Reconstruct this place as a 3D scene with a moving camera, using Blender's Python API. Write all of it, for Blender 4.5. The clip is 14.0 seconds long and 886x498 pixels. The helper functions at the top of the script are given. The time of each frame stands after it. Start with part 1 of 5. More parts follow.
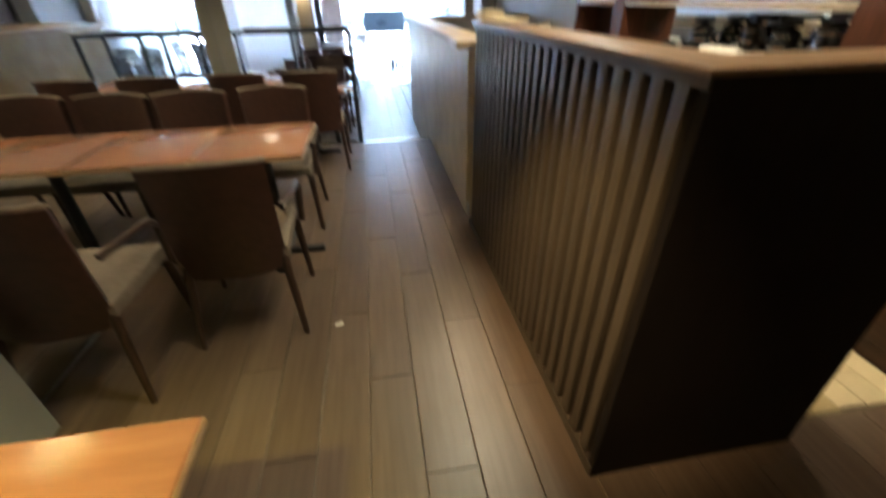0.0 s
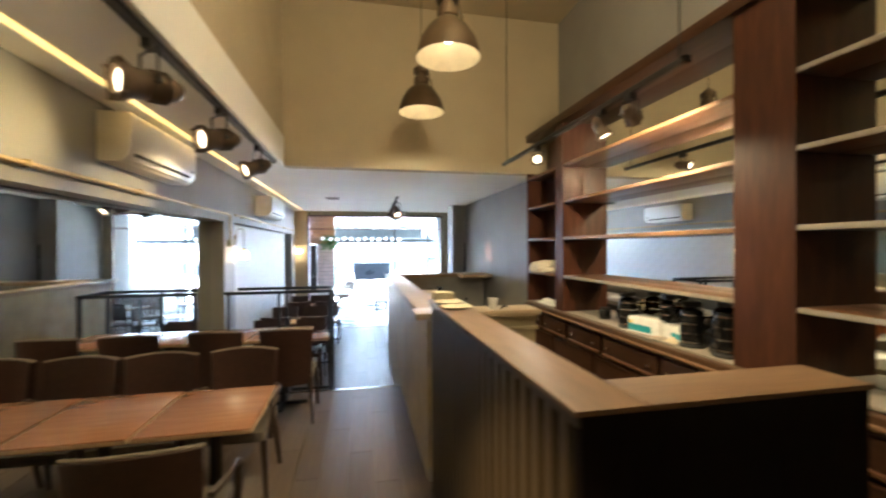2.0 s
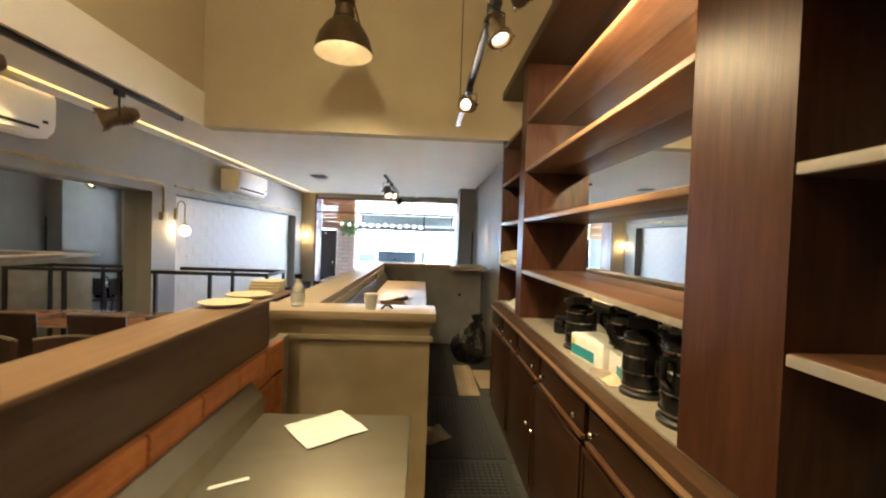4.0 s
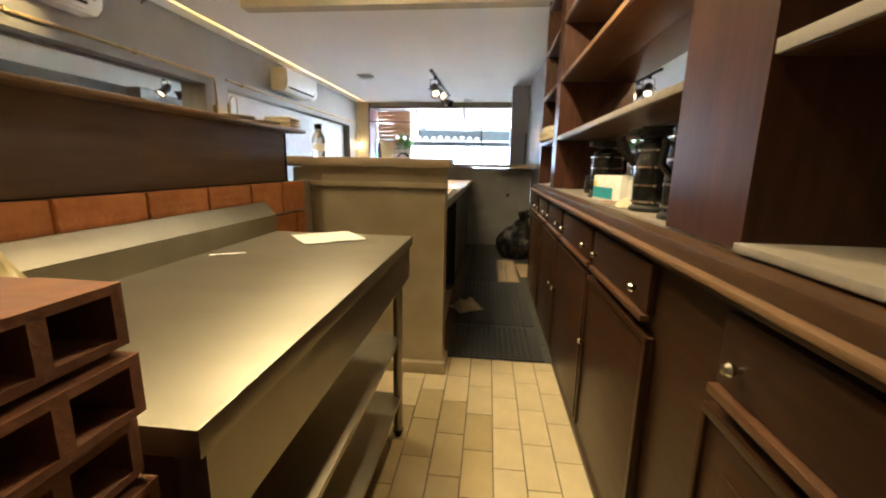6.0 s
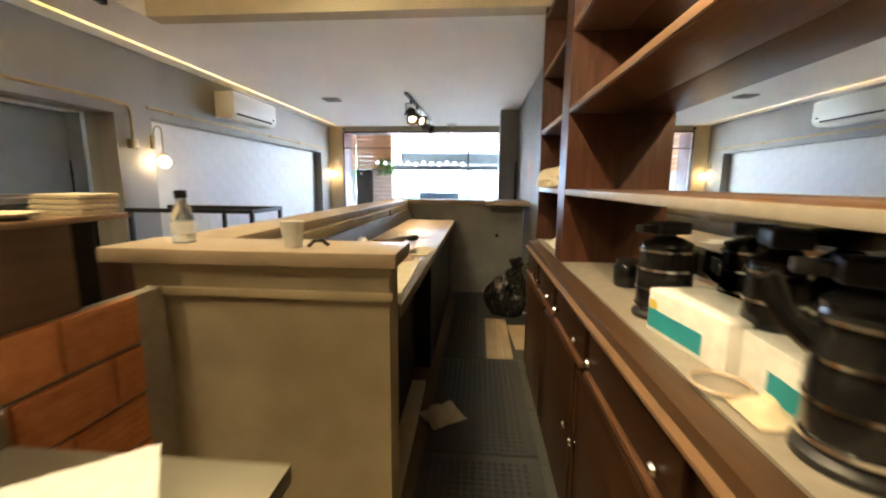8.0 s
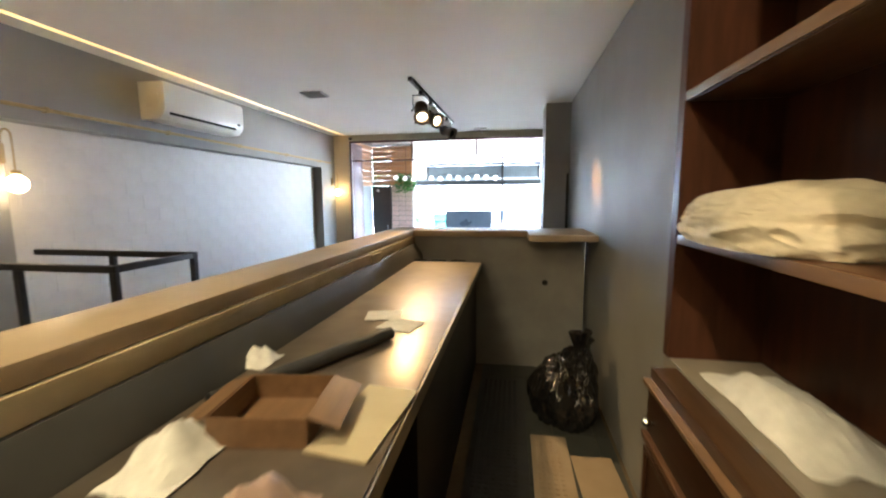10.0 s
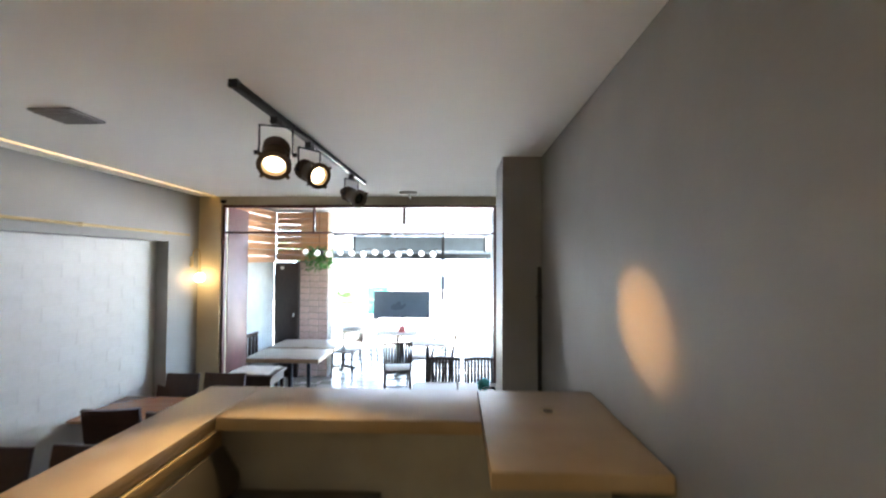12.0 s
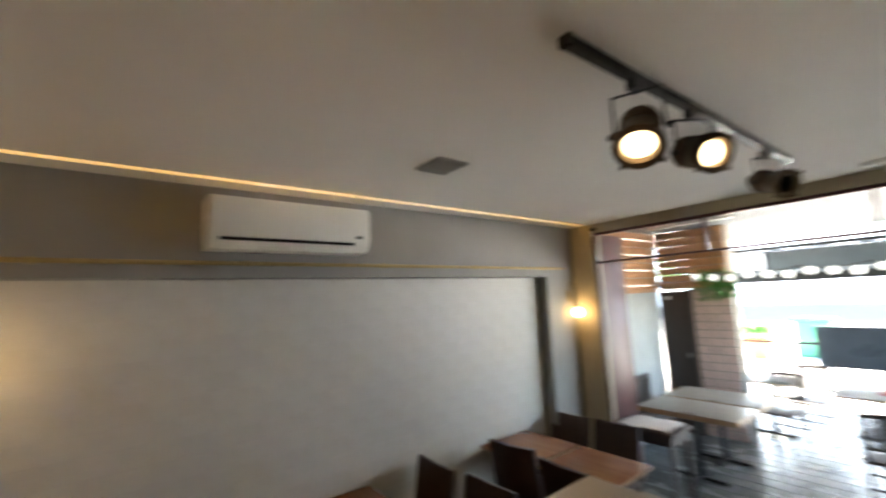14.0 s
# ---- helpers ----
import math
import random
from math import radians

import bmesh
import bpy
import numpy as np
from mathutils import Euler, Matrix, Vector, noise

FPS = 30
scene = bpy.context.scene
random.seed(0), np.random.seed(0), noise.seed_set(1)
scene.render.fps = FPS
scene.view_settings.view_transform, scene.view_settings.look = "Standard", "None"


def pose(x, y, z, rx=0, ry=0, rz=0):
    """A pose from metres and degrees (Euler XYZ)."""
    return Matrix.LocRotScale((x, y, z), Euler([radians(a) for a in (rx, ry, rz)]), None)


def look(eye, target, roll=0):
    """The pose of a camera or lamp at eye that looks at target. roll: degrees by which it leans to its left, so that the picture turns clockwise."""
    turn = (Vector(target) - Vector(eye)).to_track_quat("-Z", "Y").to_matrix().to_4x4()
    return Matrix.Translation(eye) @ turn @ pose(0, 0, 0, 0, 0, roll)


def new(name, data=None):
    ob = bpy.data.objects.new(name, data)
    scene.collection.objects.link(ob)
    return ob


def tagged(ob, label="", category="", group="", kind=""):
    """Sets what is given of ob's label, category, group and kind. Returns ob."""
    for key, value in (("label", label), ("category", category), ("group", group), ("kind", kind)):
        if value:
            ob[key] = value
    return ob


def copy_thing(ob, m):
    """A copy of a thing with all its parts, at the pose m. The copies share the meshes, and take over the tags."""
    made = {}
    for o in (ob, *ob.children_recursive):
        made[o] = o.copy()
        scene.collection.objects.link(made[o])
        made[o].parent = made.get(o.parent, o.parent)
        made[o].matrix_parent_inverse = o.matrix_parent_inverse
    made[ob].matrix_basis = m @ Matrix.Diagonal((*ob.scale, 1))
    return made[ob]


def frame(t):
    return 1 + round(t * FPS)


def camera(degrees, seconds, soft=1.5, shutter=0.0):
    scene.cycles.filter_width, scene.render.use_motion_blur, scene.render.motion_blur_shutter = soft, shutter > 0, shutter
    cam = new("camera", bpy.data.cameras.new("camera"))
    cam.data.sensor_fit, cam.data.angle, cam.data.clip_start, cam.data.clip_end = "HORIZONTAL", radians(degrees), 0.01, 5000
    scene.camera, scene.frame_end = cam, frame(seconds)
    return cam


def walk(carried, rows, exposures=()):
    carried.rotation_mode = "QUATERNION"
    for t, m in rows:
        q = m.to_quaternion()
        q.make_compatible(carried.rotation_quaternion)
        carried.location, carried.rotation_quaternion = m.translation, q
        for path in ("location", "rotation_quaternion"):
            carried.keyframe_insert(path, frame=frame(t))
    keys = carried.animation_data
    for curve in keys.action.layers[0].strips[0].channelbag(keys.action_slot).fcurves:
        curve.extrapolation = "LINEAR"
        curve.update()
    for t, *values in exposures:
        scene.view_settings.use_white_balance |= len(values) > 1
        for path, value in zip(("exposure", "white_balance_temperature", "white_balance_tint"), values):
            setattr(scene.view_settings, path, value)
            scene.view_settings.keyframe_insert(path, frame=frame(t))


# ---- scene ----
cam = camera(95.0, 14.0, soft=2.1, shutter=0.5)
PATH = [
    (0, (-0.066, 0.099, 1.409), (0.199, 1.778, 0.355), -0.9),
    (0.5, (-0.184, 0.034, 1.557), (-0.088, 1.951, 0.995), 0.2),
    (1, (-0.21, 0.000, 1.606), (-0.156, 1.983, 1.355), -0.2),
    (1.5, (-0.158, -0.017, 1.635), (-0.004, 1.975, 1.557), -1.1),
    (2, (0.087, 0.009, 1.642), (0.485, 1.968, 1.632), -0.3),
    (2.2, (0.226, 0.027, 1.651), (0.71, 1.967, 1.651), 0.2),
    (3.2, (0.86, 0.34, 1.6), (1.14, 2.32, 1.57), 0.8),
    (4.3, (1.414, 0.828, 1.503), (1.432, 2.827, 1.43), 2.5),
    (4.5, (1.452, 0.85, 1.436), (1.405, 2.842, 1.269), 2.7),
    (5, (1.543, 0.795, 1.299), (1.295, 2.751, 0.96), 2.4),
    (5.5, (1.567, 0.75, 1.171), (1.335, 2.69, 0.743), 4.9),
    (6, (1.579, 0.731, 1.144), (1.371, 2.679, 0.743), 1.1),
    (6.5, (1.57, 0.727, 1.184), (1.392, 2.675, 0.766), 0.1),
    (7, (1.562, 0.851, 1.288), (1.352, 2.795, 0.868), -0.3),
    (7.5, (1.561, 1.225, 1.351), (1.368, 3.181, 0.984), 0.5),
    (8, (1.618, 1.665, 1.38), (1.454, 3.632, 1.062), 0.5),
    (10.3, (1.59, 3.582, 1.503), (1.247, 5.537, 1.252), -0.4),
    (10.5, (1.609, 3.763, 1.541), (1.306, 5.725, 1.297), -0.6),
    (11, (1.611, 4.27, 1.607), (1.341, 6.248, 1.494), -0.5),
    (11.5, (1.607, 4.768, 1.662), (1.427, 6.759, 1.583), 0.2),
    (12, (1.621, 5.277, 1.756), (1.554, 7.275, 1.816), 0.3),
    (12.5, (1.599, 5.661, 1.778), (1.438, 7.651, 1.896), 0.5),
    (13, (1.531, 5.908, 1.798), (1.142, 7.864, 1.948), -0.1),
    (13.5, (1.418, 6.021, 1.822), (0.48, 7.779, 1.994), -1.6),
    (14, (1.323, 5.923, 1.758), (-0.237, 7.149, 2.006), -2.7),
]
walk(cam, [(t, look(eye, target, roll)) for t, eye, target, roll in PATH], [(0, 5.6, 5050, 8), (0.5, 5.7, 5350, 8), (1.2, 5.5, 5450, 8), (2.2, 5.4, 5450, 8), (4.5, 5.45, 5900, 8), (5.5, 5.5, 5750, 8), (7.5, 5.55, 5750, 8), (8.2, 5.5, 5750, 8), (10.3, 5.4, 5700, 8), (12.5, 5.0, 6300, 9), (14, 4.6, 6900, 9)])

# ---- world, sun and lamps ----
world = bpy.data.worlds.new("world")
scene.world = world
world.use_nodes = True
sky = world.node_tree.nodes.new("ShaderNodeTexSky")
sky.sky_type, sky.sun_disc = "NISHITA", False
sky.sun_elevation, sky.sun_rotation = radians(54), radians(3)
world.node_tree.links.new(sky.outputs["Color"], world.node_tree.nodes["Background"].inputs["Color"])
world.node_tree.nodes["Background"].inputs["Strength"].default_value = 0.15
sun = new("sun", bpy.data.lights.new("sun", "SUN"))
sun.data.energy, sun.data.angle, sun.data.color = 5.0, radians(0.5), (1.0, 0.95, 0.88)
sun.matrix_world = look((2, 40, 40), (0.5, 11.0, -0.3))

WARM = (1.0, 0.84, 0.57)
DIM = 0.103    # the lamps are weak beside the daylight


def spot_lamp(eye, target, watts, degrees=50, colour=WARM, blend=0.5, size=0.03):
    lamp = new("spot_lamp", bpy.data.lights.new("spot_lamp", "SPOT"))
    lamp.data.energy, lamp.data.color, lamp.data.spot_size = watts * DIM, colour, radians(degrees)
    lamp.data.spot_blend, lamp.data.shadow_soft_size = blend, size
    lamp.matrix_world = look(eye, target)
    return lamp


def point_lamp(place, watts, size=0.04, colour=WARM):
    lamp = new("fill_bulb_lamp", bpy.data.lights.new("fill_bulb_lamp", "POINT"))
    lamp.data.energy, lamp.data.color, lamp.data.shadow_soft_size = watts * DIM, colour, size
    lamp.location = place
    return lamp


# ---- materials ----
def material(name, colour, rough=0.6, metal=0.0, second=None, scale=8.0, detail=4.0, stretch=(1, 1, 1),
             bump=0.15, bump_scale=None, spread=0.0, emit=0.0, emit_colour=None, rough_var=0.1, stains=None, specular=0.5):
    m = bpy.data.materials.new(name)
    m.use_nodes = True
    nodes, links = m.node_tree.nodes, m.node_tree.links
    b = nodes["Principled BSDF"]
    b.inputs["Metallic"].default_value = metal
    b.inputs["Specular IOR Level"].default_value = specular
    coord = nodes.new("ShaderNodeTexCoord")
    mapping = nodes.new("ShaderNodeMapping")
    mapping.inputs["Scale"].default_value = stretch
    links.new(coord.outputs["Object"], mapping.inputs["Vector"])
    n = nodes.new("ShaderNodeTexNoise")
    n.inputs["Scale"].default_value, n.inputs["Detail"].default_value = scale, detail
    links.new(mapping.outputs["Vector"], n.inputs["Vector"])
    ramp = nodes.new("ShaderNodeValToRGB")
    ramp.color_ramp.elements[0].position, ramp.color_ramp.elements[1].position = 0.3, 0.7
    second = second or tuple(c * 0.82 for c in colour)
    ramp.color_ramp.elements[0].color, ramp.color_ramp.elements[1].color = (*second, 1), (*colour, 1)
    links.new(n.outputs["Fac"], ramp.inputs["Fac"])
    out = ramp.outputs["Color"]
    big = nodes.new("ShaderNodeTexNoise")
    big.inputs["Scale"].default_value, big.inputs["Detail"].default_value = 1.3, 3
    links.new(coord.outputs["Object"], big.inputs["Vector"])
    if stains:
        mix = nodes.new("ShaderNodeMix")
        mix.data_type = "RGBA"
        r2 = nodes.new("ShaderNodeValToRGB")
        r2.color_ramp.elements[0].position, r2.color_ramp.elements[1].position = 0.5, 0.72
        r2.color_ramp.elements[0].color, r2.color_ramp.elements[1].color = (0, 0, 0, 1), (0.7, 0.7, 0.7, 1)
        links.new(big.outputs["Fac"], r2.inputs["Fac"])
        links.new(r2.outputs["Color"], mix.inputs["Factor"])
        links.new(out, mix.inputs["A"])
        mix.inputs["B"].default_value = (*stains, 1)
        out = mix.outputs["Result"]
    if spread:
        info = nodes.new("ShaderNodeObjectInfo")
        hsv = nodes.new("ShaderNodeHueSaturation")
        rng = nodes.new("ShaderNodeMapRange")
        rng.inputs["To Min"].default_value, rng.inputs["To Max"].default_value = 1 - spread, 1 + spread
        links.new(info.outputs["Random"], rng.inputs["Value"])
        links.new(rng.outputs["Result"], hsv.inputs["Value"])
        links.new(out, hsv.inputs["Color"])
        out = hsv.outputs["Color"]
    links.new(out, b.inputs["Base Color"])
    rr = nodes.new("ShaderNodeMapRange")
    rr.inputs["To Min"].default_value, rr.inputs["To Max"].default_value = max(0.02, rough - rough_var), min(1, rough + rough_var)
    links.new(big.outputs["Fac"], rr.inputs["Value"])
    links.new(rr.outputs["Result"], b.inputs["Roughness"])
    if bump:
        bn = nodes.new("ShaderNodeTexNoise")
        bn.inputs["Scale"].default_value, bn.inputs["Detail"].default_value = bump_scale or scale * 4, 5
        links.new(mapping.outputs["Vector"], bn.inputs["Vector"])
        bp = nodes.new("ShaderNodeBump")
        bp.inputs["Strength"].default_value, bp.inputs["Distance"].default_value = bump, 0.004
        links.new(bn.outputs["Fac"], bp.inputs["Height"])
        links.new(bp.outputs["Normal"], b.inputs["Normal"])
    if emit:
        b.inputs["Emission Strength"].default_value = emit * DIM
        b.inputs["Emission Color"].default_value = (*(emit_colour or colour), 1)
    return m


def glass_material(name, colour=(1, 1, 1), rough=0.0, ior=1.45):
    m = bpy.data.materials.new(name)
    m.use_nodes = True
    b = m.node_tree.nodes["Principled BSDF"]
    b.inputs["Base Color"].default_value = (*colour, 1)
    b.inputs["Transmission Weight"].default_value = 1.0
    b.inputs["Roughness"].default_value, b.inputs["IOR"].default_value = rough, ior
    return m


WALL = material("painted_plaster_grey", (0.27, 0.268, 0.26), 0.56, second=(0.245, 0.243, 0.235), scale=3, bump=0.3, bump_scale=60, stains=(0.215, 0.212, 0.203))
WALL_TAN = material("painted_plaster_tan", (0.52, 0.455, 0.32), 0.8, second=(0.485, 0.42, 0.295), scale=3, bump=0.2, bump_scale=60)
CEIL = material("ceiling_paint_white", (0.86, 0.855, 0.83), 0.85, second=(0.83, 0.825, 0.80), scale=2, bump=0.1, bump_scale=50)
WHITE_BRICK = material("white_painted_brick", (0.62, 0.605, 0.565), 0.5, second=(0.575, 0.56, 0.52), scale=12, bump=0.45, bump_scale=40, spread=0.012)
MIRROR = bpy.data.materials.new("mirror_silver")
MIRROR.use_nodes = True
_b = MIRROR.node_tree.nodes["Principled BSDF"]
_b.inputs["Base Color"].default_value, _b.inputs["Metallic"].default_value, _b.inputs["Roughness"].default_value = (0.86, 0.89, 0.88, 1), 1.0, 0.015
CONCRETE = material("polished_cement_beige", (0.46, 0.39, 0.26), 0.42, second=(0.34, 0.28, 0.175), scale=5, detail=6, bump=0.3, stains=(0.25, 0.185, 0.10))
SLAB = material("cement_slab_light", (0.39, 0.30, 0.205), 0.40, second=(0.33, 0.25, 0.165), scale=6, bump=0.15, stains=(0.47, 0.40, 0.31))
CEMENT_DARK = material("cement_grey_dark", (0.36, 0.36, 0.35), 0.5, second=(0.29, 0.29, 0.285), scale=5, bump=0.25, stains=(0.14, 0.14, 0.14))
WORKTOP = material("worn_steel_worktop", (0.26, 0.22, 0.185), 0.36, metal=0.75, second=(0.19, 0.155, 0.125), scale=9, bump=0.35, bump_scale=7, stains=(0.30, 0.255, 0.21), rough_var=0.16)
DARK_TILE = material("dark_green_floor_tile", (0.060, 0.064, 0.060), 0.5, second=(0.045, 0.048, 0.045), scale=9, bump=0.15, spread=0.1, stains=(0.085, 0.085, 0.078))
SPLASH = material("dark_sealed_cement", (0.065, 0.064, 0.062), 0.45, second=(0.045, 0.044, 0.043), scale=6, bump=0.15, stains=(0.09, 0.085, 0.08))
STEEL = material("brushed_stainless_steel", (0.36, 0.325, 0.255), 0.42, metal=1.0, second=(0.32, 0.285, 0.222), scale=5, stretch=(1, 2, 1), bump=0.02, bump_scale=40, rough_var=0.05)
MAHOGANY = material("dark_mahogany_wood", (0.074, 0.027, 0.013), 0.42, second=(0.040, 0.014, 0.007), scale=7, detail=8, stretch=(6, 6, 0.7), bump=0.12, rough_var=0.12, specular=0.3)
MAHOGANY_H = material("dark_mahogany_wood_level", (0.052, 0.023, 0.010), 0.42, second=(0.030, 0.012, 0.0055), scale=7, detail=8, stretch=(6, 0.7, 6), bump=0.12, rough_var=0.12, specular=0.3)
SHELF_WOOD = material("reddish_shelf_wood", (0.135, 0.064, 0.031), 0.36, second=(0.08, 0.037, 0.018), scale=7, detail=8, stretch=(6, 0.7, 6), bump=0.1)
COUNTER_WOOD = material("oiled_wood_counter_top", (0.215, 0.125, 0.064), 0.42, second=(0.155, 0.087, 0.044), scale=6, detail=8, stretch=(6, 0.8, 6), bump=0.08)
COUNTER_WOOD_X = material("oiled_wood_counter_return", (0.215, 0.125, 0.064), 0.42, second=(0.155, 0.087, 0.044), scale=6, detail=8, stretch=(0.8, 6, 6), bump=0.08)
SLAT = material("dark_slat_wood", (0.060, 0.046, 0.033), 0.45, second=(0.042, 0.032, 0.022), scale=8, detail=8, stretch=(5, 5, 0.5), bump=0.2, spread=0.15)
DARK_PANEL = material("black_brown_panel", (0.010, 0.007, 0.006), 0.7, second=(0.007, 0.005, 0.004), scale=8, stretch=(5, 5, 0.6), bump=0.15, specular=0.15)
BOARD = material("dark_board_wood", (0.125, 0.070, 0.036), 0.45, second=(0.085, 0.045, 0.023), scale=6, detail=8, stretch=(6, 0.6, 6), bump=0.15)
# Black housing, browned in its colour for the warm lamp glow on it.
SPOT_BODY = material("glow_browned_metal", (0.11, 0.075, 0.045), 0.45, metal=0.4, scale=20, bump=0.05)
# Pier brick: the shade at the counter end is in its colour, with grime.
BRICK_SHADED = material("shaded_grimy_brick", (0.33, 0.145, 0.075), 0.9, second=(0.22, 0.12, 0.08), scale=18, bump=0.7, bump_scale=60, spread=0.2, stains=(0.20, 0.165, 0.135))
BRICK = material("orange_clay_brick", (0.62, 0.255, 0.085), 0.8, second=(0.50, 0.18, 0.06), scale=25, bump=0.6, bump_scale=70, spread=0.16)
MORTAR = material("grey_mortar", (0.33, 0.29, 0.24), 0.9, scale=30, bump=0.7, bump_scale=80)
TILE = material("cream_floor_tile", (0.68, 0.57, 0.35), 0.42, second=(0.58, 0.48, 0.30), scale=9, bump=0.12, spread=0.08, stains=(0.46, 0.37, 0.23))
TILE_B = material("tan_patch_tile", (0.46, 0.37, 0.19), 0.45, second=(0.40, 0.31, 0.155), scale=9, bump=0.12, spread=0.1, stains=(0.32, 0.25, 0.15))
GROUT = material("dark_grout", (0.16, 0.12, 0.08), 0.9, scale=20, bump=0.3)
RUBBER = material("black_rubber", (0.045, 0.047, 0.052), 0.48, scale=20, bump=0.2)
PLANK = material("dark_floor_plank", (0.125, 0.088, 0.063), 0.33, second=(0.085, 0.058, 0.041), scale=5, detail=8, stretch=(7, 0.6, 7), bump=0.0, spread=0.13, stains=(0.105, 0.078, 0.057), rough_var=0.04)
PLANK_OUT = material("grey_deck_plank", (0.20, 0.205, 0.19), 0.28, second=(0.155, 0.16, 0.148), scale=5, detail=8, stretch=(0.6, 7, 7), bump=0.08, spread=0.14)
TABLE_WOOD = material("brown_table_laminate", (0.31, 0.145, 0.075), 0.25, second=(0.25, 0.11, 0.055), scale=5, detail=8, stretch=(0.7, 6, 6), bump=0.03, rough_var=0.06)
TABLE_EDGE = material("light_table_edge", (0.46, 0.30, 0.17), 0.4, scale=8)
STONE = material("pale_worn_stone", (0.29, 0.255, 0.215), 0.55, second=(0.24, 0.21, 0.17), scale=25, bump=0.2, stains=(0.24, 0.2, 0.16))
TABLE_LIGHT = material("pale_laminate", (0.40, 0.37, 0.32), 0.3, scale=8, bump=0.03)
LEATHER = material("dark_brown_leatherette", (0.050, 0.022, 0.016), 0.42, second=(0.034, 0.015, 0.011), scale=30, bump=0.35, bump_scale=160)
SEAT_PALE = material("taupe_seat_fabric", (0.20, 0.165, 0.13), 0.8, second=(0.16, 0.13, 0.10), scale=40, bump=0.4, bump_scale=220)
DARK_WOOD = material("ebony_stained_wood", (0.045, 0.026, 0.018), 0.38, second=(0.03, 0.017, 0.012), scale=10, stretch=(5, 5, 0.8), bump=0.1)
BLACK_METAL = material("matt_black_metal", (0.02, 0.02, 0.021), 0.45, metal=0.2, scale=20, bump=0.05)
BLACK_GLOSS = material("glossy_black_plastic", (0.012, 0.012, 0.013), 0.22, scale=20, bump=0.03)
CHROME = material("chrome", (0.75, 0.75, 0.74), 0.16, metal=1.0, scale=20, bump=0.0)
BRASS = material("brass_conduit", (0.42, 0.32, 0.165), 0.42, metal=0.8, scale=20, bump=0.05)
AC_WHITE = material("white_appliance_plastic", (0.78, 0.77, 0.73), 0.35, second=(0.76, 0.75, 0.71), scale=5, bump=0.02)
FRAME_RED = material("burgundy_painted_frame", (0.10, 0.028, 0.026), 0.35, second=(0.07, 0.02, 0.018), scale=10, bump=0.1)
SHADE = material("bronze_lamp_shade", (0.12, 0.085, 0.05), 0.5, metal=0.5, second=(0.08, 0.055, 0.03), scale=12, bump=0.2)
SHADE_IN = material("cream_shade_lining", (0.80, 0.72, 0.52), 0.6, scale=12, bump=0.05)
BULB = material("warm_bulb", (1, 0.8, 0.5), 0.4, emit=3.5, emit_colour=(1.0, 0.70, 0.36), bump=0)
GLOBE = material("opal_globe_glass", (1, 0.9, 0.75), 0.3, emit=12, emit_colour=(1.0, 0.66, 0.30), bump=0)
LED = material("warm_led_strip", (1, 0.8, 0.4), 0.4, emit=1.1, emit_colour=(1.0, 0.58, 0.15), bump=0)
GLASS = glass_material("clear_glass")
PAPER = material("white_paper", (0.78, 0.77, 0.74), 0.8, scale=30, bump=0.2)
PLASTIC_BAG = material("black_bin_bag", (0.012, 0.012, 0.013), 0.2, scale=15, bump=0.3, bump_scale=14)
CLOTH = material("cream_cloth", (0.66, 0.60, 0.47), 0.9, second=(0.56, 0.50, 0.38), scale=40, bump=0.6, bump_scale=120)
SEAT_CREAM = material("cream_board_card", (0.60, 0.52, 0.36), 0.7, second=(0.53, 0.45, 0.30), scale=10, bump=0.15)
PINKISH = material("pinkish_plastic", (0.55, 0.40, 0.34), 0.35, second=(0.45, 0.32, 0.27), scale=14, bump=0.5, bump_scale=30)
LEAF = material("green_leaf", (0.08, 0.22, 0.03), 0.5, second=(0.05, 0.14, 0.02), scale=20, bump=0.2)


# ---- building helpers ----
def part(name, bm, mat, parent, label="", smooth=True):
    bmesh.ops.recalc_face_normals(bm, faces=bm.faces)
    flat = bm.faces.layers.int.get("flat")
    for f in bm.faces:
        f.smooth = smooth and not (flat and f[flat])
    if flat:
        bm.faces.layers.int.remove(flat)
    me = bpy.data.meshes.new(name)
    bm.to_mesh(me)
    bm.free()
    me.materials.append(mat)
    if smooth:
        me.set_sharp_from_angle(angle=radians(35))
    ob = new(name, me)
    ob.parent = parent
    return tagged(ob, label)


def thing(name, label, category, group="", place=(0, 0, 0), turn=0.0, kind=""):
    ob = new(name)
    ob.empty_display_size = 0.1
    ob.matrix_basis = pose(*place, 0, 0, turn)
    return tagged(ob, label, category, group, kind)


def structure(name, bm, mat, label, category):
    ob = part(name, bm, mat, None, "", smooth=False)
    return tagged(ob, label, category, kind="structure")


def box(bm, x0, x1, y0, y1, z0, z1, bevel=0.0, m=None):
    flat = bm.faces.layers.int.get("flat") or bm.faces.layers.int.new("flat")
    g = bmesh.ops.create_cube(bm, size=1.0)
    vs = g["verts"]
    for f in {f for v in vs for f in v.link_faces}:
        f[flat] = 1
    t = Matrix.Translation(((x0 + x1) / 2, (y0 + y1) / 2, (z0 + z1) / 2)) @ Matrix.Diagonal((abs(x1 - x0), abs(y1 - y0), abs(z1 - z0), 1))
    bmesh.ops.transform(bm, matrix=(m @ t) if m else t, verts=vs)
    if bevel:
        es = list({e for v in vs for e in v.link_edges})
        cut = bmesh.ops.bevel(bm, geom=es, offset=bevel, segments=2, affect="EDGES", profile=0.6)
        for f in cut["faces"]:
            f[flat] = 0
    return bm


def made(*args, **kw):
    return box(bmesh.new(), *args, **kw)


